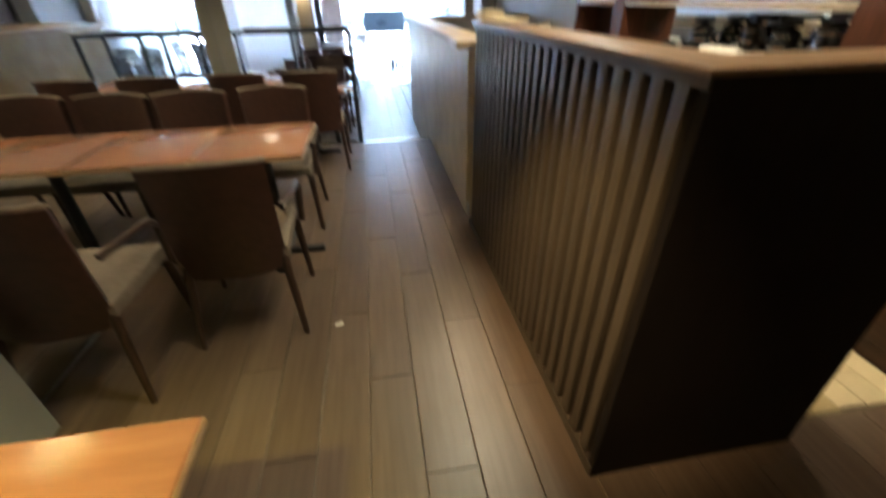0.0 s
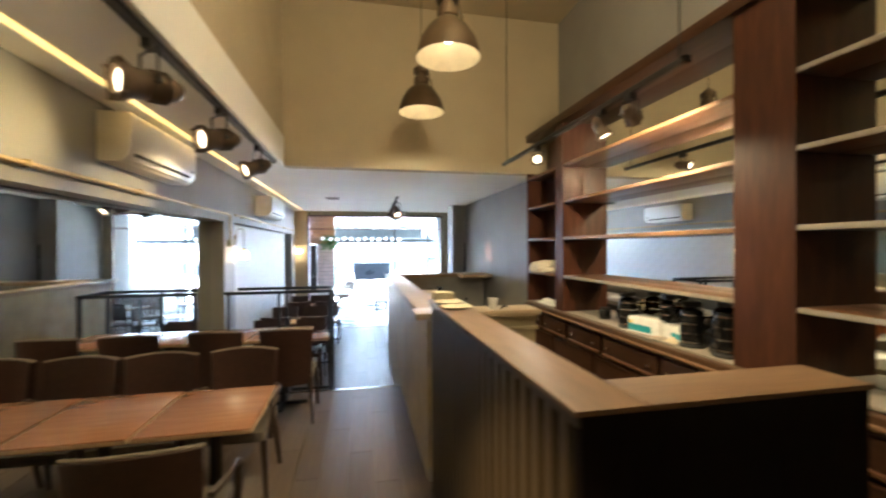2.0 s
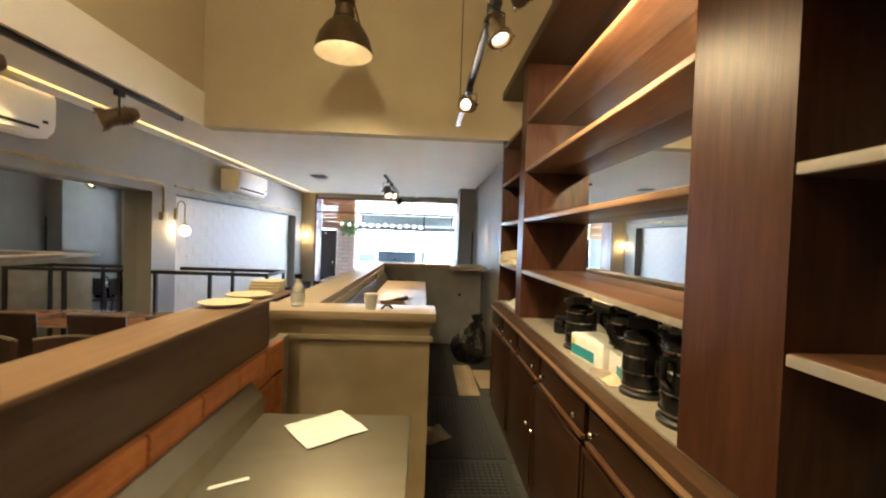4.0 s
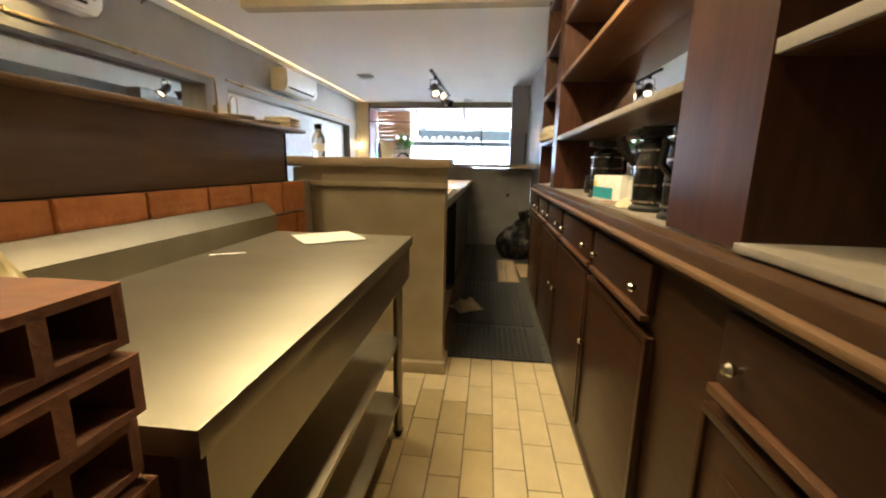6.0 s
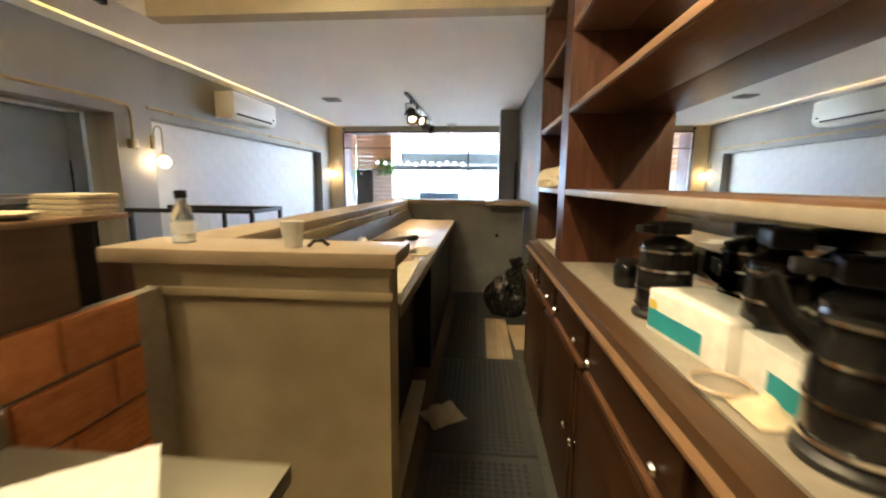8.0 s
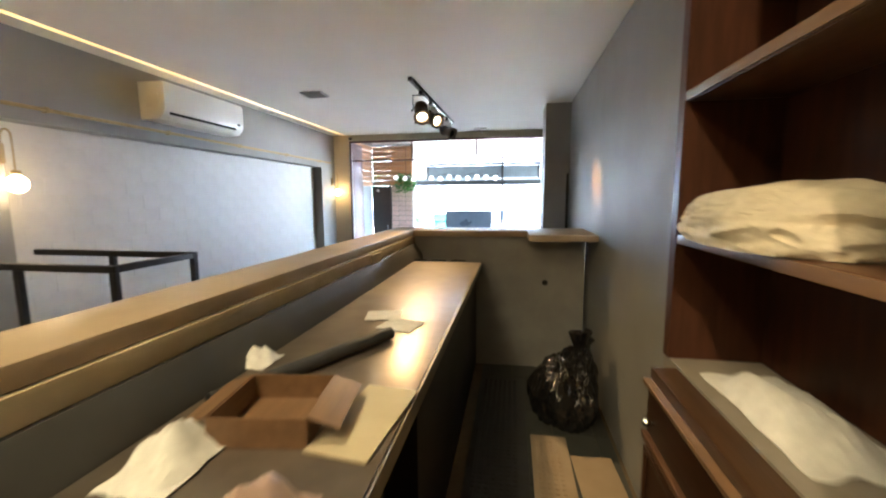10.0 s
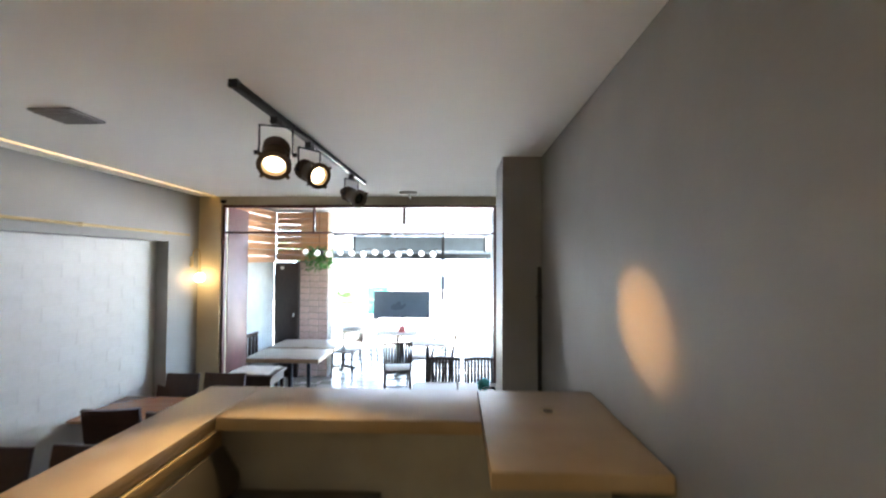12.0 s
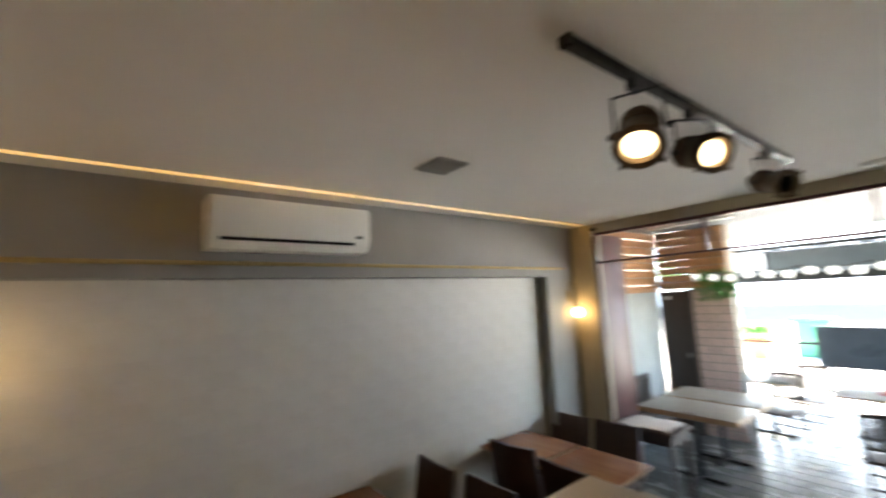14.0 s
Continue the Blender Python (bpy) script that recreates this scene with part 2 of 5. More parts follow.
def tube(bm, a, b, r, r2=None, seg=12, caps=True):
    a, b = Vector(a), Vector(b)
    d = b - a
    m = Matrix.Translation((a + b) / 2) @ d.to_track_quat("Z", "Y").to_matrix().to_4x4()
    bmesh.ops.create_cone(bm, cap_ends=caps, segments=seg, radius1=r, radius2=r if r2 is None else r2, depth=d.length, matrix=m)
    return bm


def rod(*args, **kw):
    return tube(bmesh.new(), *args, **kw)


def lathe(profile, seg=24, bm=None, m=None):
    bm = bm or bmesh.new()
    rings = []
    for r, z in profile:
        rings.append([bm.verts.new((r * math.cos(2 * math.pi * i / seg), r * math.sin(2 * math.pi * i / seg), z)) for i in range(seg)])
    for a, b in zip(rings, rings[1:]):
        for i in range(seg):
            bm.faces.new((a[i], a[(i + 1) % seg], b[(i + 1) % seg], b[i]))
    if m:
        bmesh.ops.transform(bm, matrix=m, verts=[v for r in rings for v in r])
    bmesh.ops.remove_doubles(bm, verts=bm.verts, dist=0.0002)
    return bm


def bent(points, r, seg=8):
    """One round bar swept along a line of points, closed at both ends."""
    bm = bmesh.new()
    pts = [Vector(p) for p in points]
    rings, side = [], None
    for i, p in enumerate(pts):
        d = (pts[min(i + 1, len(pts) - 1)] - pts[max(i - 1, 0)]).normalized()
        if side is None:
            side = d.orthogonal().normalized()
        side = (side - d * side.dot(d)).normalized()
        up = d.cross(side)
        k = 1.0
        if 0 < i < len(pts) - 1:
            k = 1 / max(0.6, d.dot((p - pts[i - 1]).normalized()))
        rings.append([bm.verts.new(p + (side * math.cos(2 * math.pi * j / seg) + up * math.sin(2 * math.pi * j / seg)) * r * min(k, 1.25)) for j in range(seg)])
    for u, v in zip(rings, rings[1:]):
        for j in range(seg):
            bm.faces.new((u[j], u[(j + 1) % seg], v[(j + 1) % seg], v[j]))
    bm.faces.new(rings[0])
    bm.faces.new(rings[-1])
    return bm


def sheet(nx, ny, fn, thick=0.0):
    """A grid nx by ny, each vertex placed by fn(u, v) with u and v from 0 to 1, given a thickness."""
    bm = bmesh.new()
    grid = [[bm.verts.new(fn(i / nx, j / ny)) for j in range(ny + 1)] for i in range(nx + 1)]
    for i in range(nx):
        for j in range(ny):
            bm.faces.new((grid[i][j], grid[i + 1][j], grid[i + 1][j + 1], grid[i][j + 1]))
    if thick:
        bmesh.ops.recalc_face_normals(bm, faces=bm.faces)
        bmesh.ops.solidify(bm, geom=list(bm.faces), thickness=thick)
    return bm


# ---- large structure ----
FRONT = -0.30   # floor level of the front room, two steps below the back room
LOW, HIGH = 2.50, 4.30
LX, RX = -1.40, 2.22
MX = -1.535     # back of the recess in the side wall

bm = made(LX - 0.4, 2.6, -3.0, 4.86, -0.35, -0.012)
structure("floor", bm, GROUT, "dark sub-floor of the back dining room and the bar", "floor")
bm = made(LX - 0.4, 2.6, 5.16, 9.98, -0.65, FRONT - 0.012)
box(bm, -3.0, 4.2, 9.98, 15.2, -0.65, FRONT - 0.012)
structure("floor_front", bm, GROUT, "dark sub-floor of the front room and the veranda", "floor")
bm = made(LX - 0.4, 0.58, 4.862, 5.16, -0.65, -0.15, bevel=0.004)
structure("step", bm, CEMENT_DARK, "grey cement step between the two floor levels", "step")
bm = made(0.56, 2.6, 4.862, 7.06, -0.35, -0.012)
structure("floor_bar", bm, GROUT, "raised floor behind the bar counter", "floor")

# side wall with a recess for the mirror and the painted bricks
bm = made(LX - 0.4, LX, -3.0, 1.32, -0.65, HIGH)
box(bm, LX - 0.4, LX, 1.32, 4.92, 1.94, HIGH)
box(bm, LX - 0.4, LX, 4.92, 5.31, -0.65, HIGH)
box(bm, LX - 0.4, LX, 5.31, 9.44, 1.95, 2.7)
box(bm, LX - 0.4, LX, 9.44, 10.1, -0.65, 2.7)
box(bm, LX - 0.4, MX - 0.012, 1.32, 4.92, -0.65, 1.94)
box(bm, LX - 0.4, MX - 0.03, 5.31, 9.44, -0.65, 1.95)
structure("wall_west", bm, WALL, "grey painted plaster side wall with two long recesses", "wall")
bm = made(RX, 2.6, 4.575, 10.1, -0.65, 2.7)
box(bm, 2.42, 2.6, -3.0, 4.575, -0.35, HIGH)
structure("wall_east", bm, WALL, "grey painted plaster side wall", "wall")
bm = made(LX - 0.4, 2.6, -3.2, -3.0, -0.35, HIGH)
structure("wall_south", bm, WALL_TAN, "plain tan painted back wall", "wall")
bm = made(-0.69, 2.42, 4.50, 4.64, LOW, HIGH)
box(bm, LX, -0.69, 4.50, 4.64, LOW + 0.30, HIGH)
structure("wall_above_soffit", bm, WALL_TAN, "tan painted wall above the lower ceiling", "wall")
bm = made(LX - 0.4, -0.70, -3.0, 4.50, LOW + 0.301, HIGH)
structure("wall_above_beam", bm, WALL_TAN, "tan painted wall above the white beam", "wall")
bm = made(1.945, RX, 8.156, 8.60, -0.4, LOW)
structure("column", bm, WALL, "grey painted square column", "column")

bm = made(LX - 0.4, 2.6, -3.2, 4.6, HIGH, HIGH + 0.1)
structure("ceiling_high", bm, WALL_TAN, "tan painted high ceiling", "ceiling")
bm = made(-0.69, 2.6, 4.64, 10.1, LOW, LOW + 0.16)
box(bm, -1.185, -0.69, -3.0, 10.1, LOW, LOW + 0.30)
box(bm, LX, -1.24, -3.0, 10.1, LOW, LOW + 0.16)
box(bm, -1.24, -1.185, -3.0, 10.1, LOW + 0.06, LOW + 0.16)
structure("ceiling", bm, CEIL, "white painted lower ceiling with a lit slot along one side", "ceiling")
led = thing("led_strip", "warm glowing light strip in the ceiling slot", "light strip")
part("strip", made(-1.23, -1.195, -2.9, 9.95, LOW + 0.045, LOW + 0.056), LED, led)

# front wall: pier, lintel and the window frame
bm = made(LX, -1.134, 9.93, 10.08, -0.6, LOW)
box(bm, 2.075, RX, 9.93, 10.08, -0.6, LOW)
box(bm, -1.134, 2.075, 9.93, 10.08, 2.405, LOW)
structure("wall_north", bm, WALL_TAN, "tan plaster pier and lintel round the front window", "wall")

# veranda shell
bm = made(-1.75, -1.62, 10.08, 12.4, -0.6, 2.75)
structure("wall_veranda", bm, material("white_wall_paint", (0.52, 0.53, 0.52), 0.7, scale=4, bump=0.2), "white painted veranda wall", "wall")
bm = made(2.6, 2.75, 10.08, 15.0, -0.6, 0.75)
structure("wall_veranda_low", bm, WALL, "low grey veranda side wall", "wall")
# White paint greyed in its colour to offset the strong daylight on it.
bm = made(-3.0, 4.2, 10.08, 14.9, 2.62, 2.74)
structure("ceiling_veranda", bm, material("dimmed_white_veranda_paint", (0.26, 0.27, 0.275), 0.8, scale=3, bump=0.15), "white veranda ceiling", "ceiling")

# mirror in the recess
mir = thing("wall_mirror", "large frameless wall mirror set in a plaster recess", "mirror")
part("mirror_glass", made(MX - 0.01, MX, 1.33, 4.91, 0.02, 1.93), MIRROR, mir)

# ---- bar counter of cement ----
bar = thing("bar_counter", "polished beige cement bar counter with a light slab top", "bar counter")
bm = made(0.545, 0.70, 2.83, 7.03, FRONT, 1.125)
part("front_panel", bm, CONCRETE, bar)
bm = made(0.702, 1.36, 2.83, 2.96, 0.07, 1.125)
part("end_panel", bm, CONCRETE, bar)
bm = made(0.702, 1.38, 2.80, 2.97, 0.0, 0.068, bevel=0.006)
part("plinth", bm, CONCRETE, bar)
bm = made(0.702, 2.19, 6.80, 7.03, FRONT, 1.125)
part("far_panel", bm, CEMENT_DARK, bar)
part("fascia", made(0.702, 0.745, 3.05, 6.79, 1.062, 1.127, bevel=0.004), CONCRETE, bar)
bm = made(0.702, 0.735, 2.97, 6.79, 0.92, 1.060)
for y0, y1 in ((2.97, 6.79),):
    lo = [bm.verts.new((x, y, z)) for y in (y0, y1) for x, z in ((0.736, 0.92), (0.815, 0.92), (0.815, 0.962), (0.752, 1.060), (0.736, 1.060))]
    for i in range(5):
        j = (i + 1) % 5
        bm.faces.new((lo[i], lo[j], lo[5 + j], lo[5 + i]))
    bm.faces.new(lo[:5])
    bm.faces.new(lo[5:])
part("sloped_splash", bm, SPLASH, bar, "dark sloped strip under the fascia")
bm = made(0.46, 1.388, 2.79, 3.045, 1.135, 1.18, bevel=0.006)
part("end_slab", bm, SLAB, bar)
bm = made(0.50, 0.735, 3.048, 7.12, 1.13, 1.18, bevel=0.006)
part("side_slab", bm, SLAB, bar)
bm = made(0.738, 1.715, 6.755, 7.12, 1.13, 1.18, bevel=0.006)
part("far_slab", bm, SLAB, bar)
bm = made(1.718, 2.215, 6.41, 7.12, 1.13, 1.18, bevel=0.006)
part("corner_slab", bm, SLAB, bar)
bm = made(0.585, 1.375, 2.810, 2.829, 1.030, 1.056, bevel=0.005)
box(bm, 0.60, 1.368, 2.818, 2.829, 1.104, 1.134, bevel=0.003)
part("bead_moulding", bm, CONCRETE, bar)
bm = made(0.816, 1.348, 3.05, 6.46, 0.918, 0.955, bevel=0.004)
part("worktop", bm, WORKTOP, bar, "worn brown steel worktop")
part("worktop_edge", made(1.349, 1.356, 3.05, 6.46, 0.905, 0.953, bevel=0.002), STEEL, bar, "bright steel worktop edge")
part("far_splash", made(0.816, 1.348, 6.464, 6.79, 0.880, 0.905, bevel=0.004), SPLASH, bar)
bm = made(0.75, 1.17, 3.0, 4.55, 0.0, 0.917)
box(bm, 0.75, 1.29, 4.552, 6.45, 0.0, 0.917)
box(bm, 0.75, 1.29, 6.452, 6.79, 0.0, 0.878)
part("worktop_base", bm, BLACK_METAL, bar)

# ---- slatted wooden counter ----
slat_counter = thing("slatted_counter", "dark wooden counter with upright slats and an oiled wood top", "counter")
TOPZ = 1.297
bm = made(0.522, 0.70, 0.78, 2.67, TOPZ - 0.014, TOPZ, bevel=0.004)
part("side_top", bm, COUNTER_WOOD, slat_counter)
bm = made(0.702, 1.335, 0.78, 0.955, TOPZ - 0.014, TOPZ, bevel=0.004)
part("return_top", bm, COUNTER_WOOD_X, slat_counter)
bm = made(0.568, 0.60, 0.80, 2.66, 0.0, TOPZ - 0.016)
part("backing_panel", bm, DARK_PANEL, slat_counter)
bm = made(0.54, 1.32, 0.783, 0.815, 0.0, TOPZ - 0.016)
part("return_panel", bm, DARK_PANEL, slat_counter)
bm = made(0.602, 0.64, 0.82, 2.56, 1.062, TOPZ - 0.016)
part("inner_board", bm, BOARD, slat_counter)
bm = made(0.533, 0.563, 0.787, 2.66, TOPZ - 0.040, TOPZ - 0.0145)
part("top_rail", bm, SLAT, slat_counter)
bm = made(0.535, 0.563, 0.787, 2.66, 0.0, 0.05)
part("bottom_rail", bm, SLAT, slat_counter)
slat_me = None
n_slat = 23
for i in range(n_slat):
    y = 0.838 + 0.0785 * i
    if slat_me is None:
        first = part("slat", made(0.537, 0.566, 0, 0.043, 0.05, TOPZ - 0.041, bevel=0.003), SLAT, slat_counter)
        slat_me = first.data
        first.location = (0, y, 0)
    else:
        o = new("slat", slat_me)
        o.parent, o.location = slat_counter, (0, y, 0)

# ---- steel table ----
steel = thing("steel_prep_table", "stainless steel prep table with a backsplash and shelves", "table")
part("tabletop", made(0.70, 1.287, 1.08, 2.315, 0.83, 0.867, bevel=0.004), STEEL, steel)
bm = bmesh.new()
ring = [bm.verts.new((x, y, z)) for y in (1.08, 2.315) for x, z in ((0.664, 0.84), (0.699, 0.84), (0.719, 0.868), (0.716, 0.935), (0.672, 0.985), (0.664, 0.985))]
for i in range(6):
    j = (i + 1) % 6
    bm.faces.new((ring[i], ring[j], ring[6 + j], ring[6 + i]))
bm.faces.new(ring[:6])
bm.faces.new(ring[6:])
part("backsplash", bm, STEEL, steel, "folded steel backsplash with a slanted top")
part("apron", made(1.255, 1.277, 1.10, 2.295, 0.70, 0.828), STEEL, steel)
part("shelf", made(0.72, 1.25, 1.12, 2.28, 0.44, 0.46, bevel=0.003), STEEL, steel)
part("lower_shelf", made(0.72, 1.25, 1.12, 2.28, 0.17, 0.19, bevel=0.003), STEEL, steel)
for x, y in ((0.75, 1.13), (1.235, 1.13), (0.75, 2.265), (1.235, 2.265)):
    leg = part("leg", rod((x, y, 0.02), (x, y, 0.83), 0.019, seg=16), STEEL, steel)
    part("foot", rod((x, y, 0.0), (x, y, 0.03), 0.015, 0.024, seg=14), BLACK_METAL, leg)

# ---- wall cabinet with mirror ----
cab = thing("back_bar_cabinet", "tall dark mahogany back bar cabinet with open shelves and drawers", "cabinet")
CY0, CY1 = -1.2, 4.57
BX = 1.985
part("plinth", made(BX + 0.02, 2.40, CY0, CY1, 0.0, 0.08), MAHOGANY_H, cab)
part("near_counter", made(2.02, 2.27, CY0, 1.50, 1.0045, 1.02, bevel=0.003), STONE, cab, "pale stone slab with a rough edge")
part("base_body", made(BX + 0.022, 2.40, CY0, CY1, 0.08, 0.955), MAHOGANY_H, cab)
MOULD = material("dark_worn_moulding_wood", (0.085, 0.045, 0.022), 0.40, second=(0.055, 0.028, 0.013), scale=7, detail=8, stretch=(6, 0.7, 6), bump=0.15, specular=0.35)
bm = made(BX - 0.012, 2.04, CY0, 4.47, 0.965, 0.998, bevel=0.005)
box(bm, BX - 0.006, 2.03, CY0, 4.47, 0.930, 0.952, bevel=0.005)
part("counter_moulding", bm, MOULD, cab)
# Bead colour holds both the wear and the highlight along the edge.
part("moulding_bead", made(BX - 0.032, 2.03, CY0, 4.472, 0.952, 0.965, bevel=0.004), COUNTER_WOOD, cab, "paler bead of the moulding, worn and with a painted highlight")
part("counter_top", made(2.04, 2.274, CY0, CY1, 0.965, 1.003), STONE, cab, "pale worn stone counter top")
for y0, y1 in ((1.505, 1.82), (3.68, 3.84)):
    part("pilaster", made(2.035, 2.40, y0, y1, 1.005, 2.86), MAHOGANY, cab)
part("end_panel", made(2.035, 2.40, 4.525, 4.565, 1.005, 2.86), MAHOGANY, cab)
part("end_panel", made(2.035, 2.40, CY0, CY0 + 0.04, 1.005, 2.86), MAHOGANY, cab)
bm = made(2.0, 2.40, CY0, CY1 + 0.02, 2.86, 2.94, bevel=0.012)
part("cornice", bm, MAHOGANY_H, cab)
for z in (1.356, 1.733, 2.095, 2.45):
    for y0, y1 in ((CY0 + 0.04, 1.505), (1.82, 3.68), (3.84, 4.525)):
        part("shelf", made(2.045, 2.274, y0, y1, z - 0.025, z + 0.003, bevel=0.003), SHELF_WOOD, cab)
        # Edge strip paled both for wear and for the daylight it reflects.
        part("shelf_edge", made(2.036, 2.0445, y0 + 0.004, y1 - 0.004, z - 0.023, z + 0.001, bevel=0.002), STONE if y0 < 0 or (z < 1.4 and y1 < 3.7) else COUNTER_WOOD, cab, "pale shelf edge, worn and whitened for reflected daylight")
for y0, y1 in ((1.82, 3.68), (CY0 + 0.04, 1.505)):
    part("back_mirror", made(2.275, 2.284, y0, y1, 1.005, 2.85), MIRROR, cab, "mirror back panel")
part("back_panel", made(2.275, 2.284, 3.84, 4.525, 1.005, 2.85), MAHOGANY, cab)
# doors and drawers
KNOB = [(0, 0.03), (0.009, 0.028), (0.013, 0.02), (0.009, 0.012), (0.006, 0.008), (0.006, 0)]


def cabinet_knob(y, z, parent):
    part("knob", lathe(KNOB, 12, m=pose(BX + 0.001, y, z, 0, -90, 0)), CHROME, parent, "small chrome knob")


for a, b in ((-1.15, -0.50), (-0.44, 0.14), (0.20, 0.78), (0.85, 1.425), (1.745, 2.285), (2.335, 2.935), (2.99, 3.475), (3.55, 4.0), (4.06, 4.52)):
    d = part("drawer", made(BX, BX + 0.021, a, b, 0.788, 0.918, bevel=0.004), MAHOGANY_H, cab)
    # Lip in a lighter wood, so its lit edge is painted in.
    part("drawer_lip", made(BX - 0.014, BX + 0.010, a, b, 0.768, 0.786, bevel=0.004), SHELF_WOOD, d, "wooden drawer lip, lightened for the light along it")
    for y in (a + 0.07, b - 0.06):
        cabinet_knob(y, 0.838, d)
for a, b, k in ((-1.15, -0.50, 1), (-0.44, 0.14, 0), (0.20, 0.78, 1), (0.85, 1.45, 0), (1.72, 2.335, 1), (2.36, 3.06, 1), (3.10, 3.76, 0), (3.82, 4.52, 1)):
    door = part("door", made(BX + 0.004, BX + 0.021, a, b, 0.09, 0.735, bevel=0.004), MAHOGANY_H, cab)
    bm = made(BX - 0.004, BX + 0.003, a, b, 0.718, 0.736, bevel=0.002)
    for y in (a, b - 0.018):
        box(bm, BX - 0.004, BX + 0.003, y, y + 0.018, 0.09, 0.717, bevel=0.002)
    part("door_frame", bm, MAHOGANY_H, door)
    if b < 1.5:
        part("panel", made(BX - 0.003, BX + 0.006, a + 0.08, b - 0.08, 0.15, 0.65, bevel=0.006), MAHOGANY_H, door)
    cabinet_knob(b - 0.035 if k else a + 0.035, 0.47, door)


# ---- ceiling and wall fixtures ----
def air_conditioner(y0, y1, dx=0.0, dz=0.0):
    ac = thing("air_conditioner", "white split air conditioner with a dark outlet slot", "air conditioner", "air conditioners")
    bm = bmesh.new()
    prof = [(LX + 0.002, 2.105), (-1.22, 2.105), (-1.172, 2.15), (-1.16, 2.20), (-1.16, 2.375), (-1.175, 2.40), (LX + 0.002, 2.40)]
    ends = []
    for y in (y0, y0 + 0.012, y1 - 0.012, y1):
        s = 0.985 if y in (y0, y1) else 1.0
        ends.append([bm.verts.new((LX + (x - LX) * s, y, 2.25 + (z - 2.25) * s)) for x, z in prof])
    for a, b in zip(ends, ends[1:]):
        for i in range(len(prof)):
            bm.faces.new((a[i], a[(i + 1) % len(prof)], b[(i + 1) % len(prof)], b[i]))
    bm.faces.new(ends[0])
    bm.faces.new(ends[-1])
    part("body", bm, AC_WHITE, ac)
    part("outlet_slot", made(-1.186, -1.163, y0 + 0.05, y1 - 0.12, 2.146, 2.164), BLACK_GLOSS, ac, "dark air outlet slot")
    part("flap", made(-1.215, -1.176, y0 + 0.05, y1 - 0.12, 2.118, 2.126, bevel=0.002), AC_WHITE, ac)
    part("display", made(-1.161, -1.1585, y1 - 0.10, y1 - 0.06, 2.19, 2.21), BLACK_GLOSS, ac)
    part("end_cap", made(-1.33, -1.22, y0 - 0.004, y0 - 0.0005, 2.20, 2.30, bevel=0.001), AC_WHITE, ac)
    ac.location = (dx, 0, dz)
    return ac


air_conditioner(2.70, 3.65, -0.06, 0.045)
air_conditioner(6.27, 7.24)

for y0, y1, z in ((-2.9, 4.95, 2.025), (5.25, 9.72, 2.035)):
    pipe = thing("conduit_pipe", "thin brass coloured conduit pipe clipped along the wall", "pipe", "conduits")
    part("pipe", rod((LX + 0.025, y0, z), (LX + 0.025, y1, z), 0.013, seg=12), BRASS, pipe)
    y = y0 + 0.3
    while y < y1:
        part("clip", made(LX, LX + 0.042, y, y + 0.018, z - 0.019, z + 0.019, bevel=0.003), BRASS, pipe)
        y += 0.95
for z, zz in ((2.0, 2.06), (1.68, 1.74)):
    jb = thing("junction_box", "small yellowish metal junction box on the wall", "junction box", "junction boxes")
    part("box", made(LX, LX + 0.05, 1.18, 1.30, z, zz, bevel=0.006), BRASS, jb)
    part("lid", made(LX + 0.05, LX + 0.054, 1.19, 1.29, z + 0.006, zz - 0.006, bevel=0.001), BRASS, jb)
corner_box = thing("junction_box", "small brass junction box beside the wall lamp", "junction box", "junction boxes")
part("box", made(LX, LX + 0.045, 5.02, 5.10, 1.66, 1.74, bevel=0.006), BRASS, corner_box)
part("lid", made(LX + 0.045, LX + 0.049, 5.03, 5.09, 1.67, 1.73, bevel=0.001), BRASS, corner_box)
corner_drop = thing("conduit_pipe", "short upright brass conduit down to a box", "pipe", "conduits")
part("pipe", bent([(LX + 0.025, 4.952, 2.025), (LX + 0.025, 5.02, 2.022), (LX + 0.025, 5.055, 1.99), (LX + 0.025, 5.06, 1.94), (LX + 0.025, 5.06, 1.742)], 0.013, 12), BRASS, corner_drop)
drop = thing("conduit_pipe", "short upright brass conduit between two boxes", "pipe", "conduits")
part("pipe", rod((LX + 0.025, 1.24, 1.74), (LX + 0.025, 1.24, 2.0), 0.012), BRASS, drop)


def sconce(y, z=1.556):
    s = thing("wall_sconce", "brass loop wall lamp with a glowing opal globe", "wall lamp", "globe sconces")
    part("backplate", made(LX, LX + 0.02, y - 0.02, y + 0.02, z + 0.12, z + 0.24, bevel=0.006), BRASS, s)
    pts = [(LX + 0.02, y, z + 0.15)]
    for i in range(13):
        a = math.pi * i / 12
        pts.append((LX + 0.066 - 0.04 * math.cos(a), y, z + 0.27 + 0.05 * math.sin(a)))
    pts.append((-1.294, y, z + 0.06))
    part("loop", bent(pts, 0.005), BRASS, s)
    part("cap", lathe([(0, 0.0), (0.022, 0.0), (0.024, -0.02), (0.016, -0.03)], 16, m=pose(-1.294, y, z + 0.08)), BRASS, s)
    bm = bmesh.new()
    bmesh.ops.create_uvsphere(bm, u_segments=24, v_segments=16, radius=0.052, matrix=Matrix.Translation((-1.294, y, z)))
    part("globe", bm, GLOBE, s, "glowing opal glass globe")


sconce(5.293)
sconce(9.80)


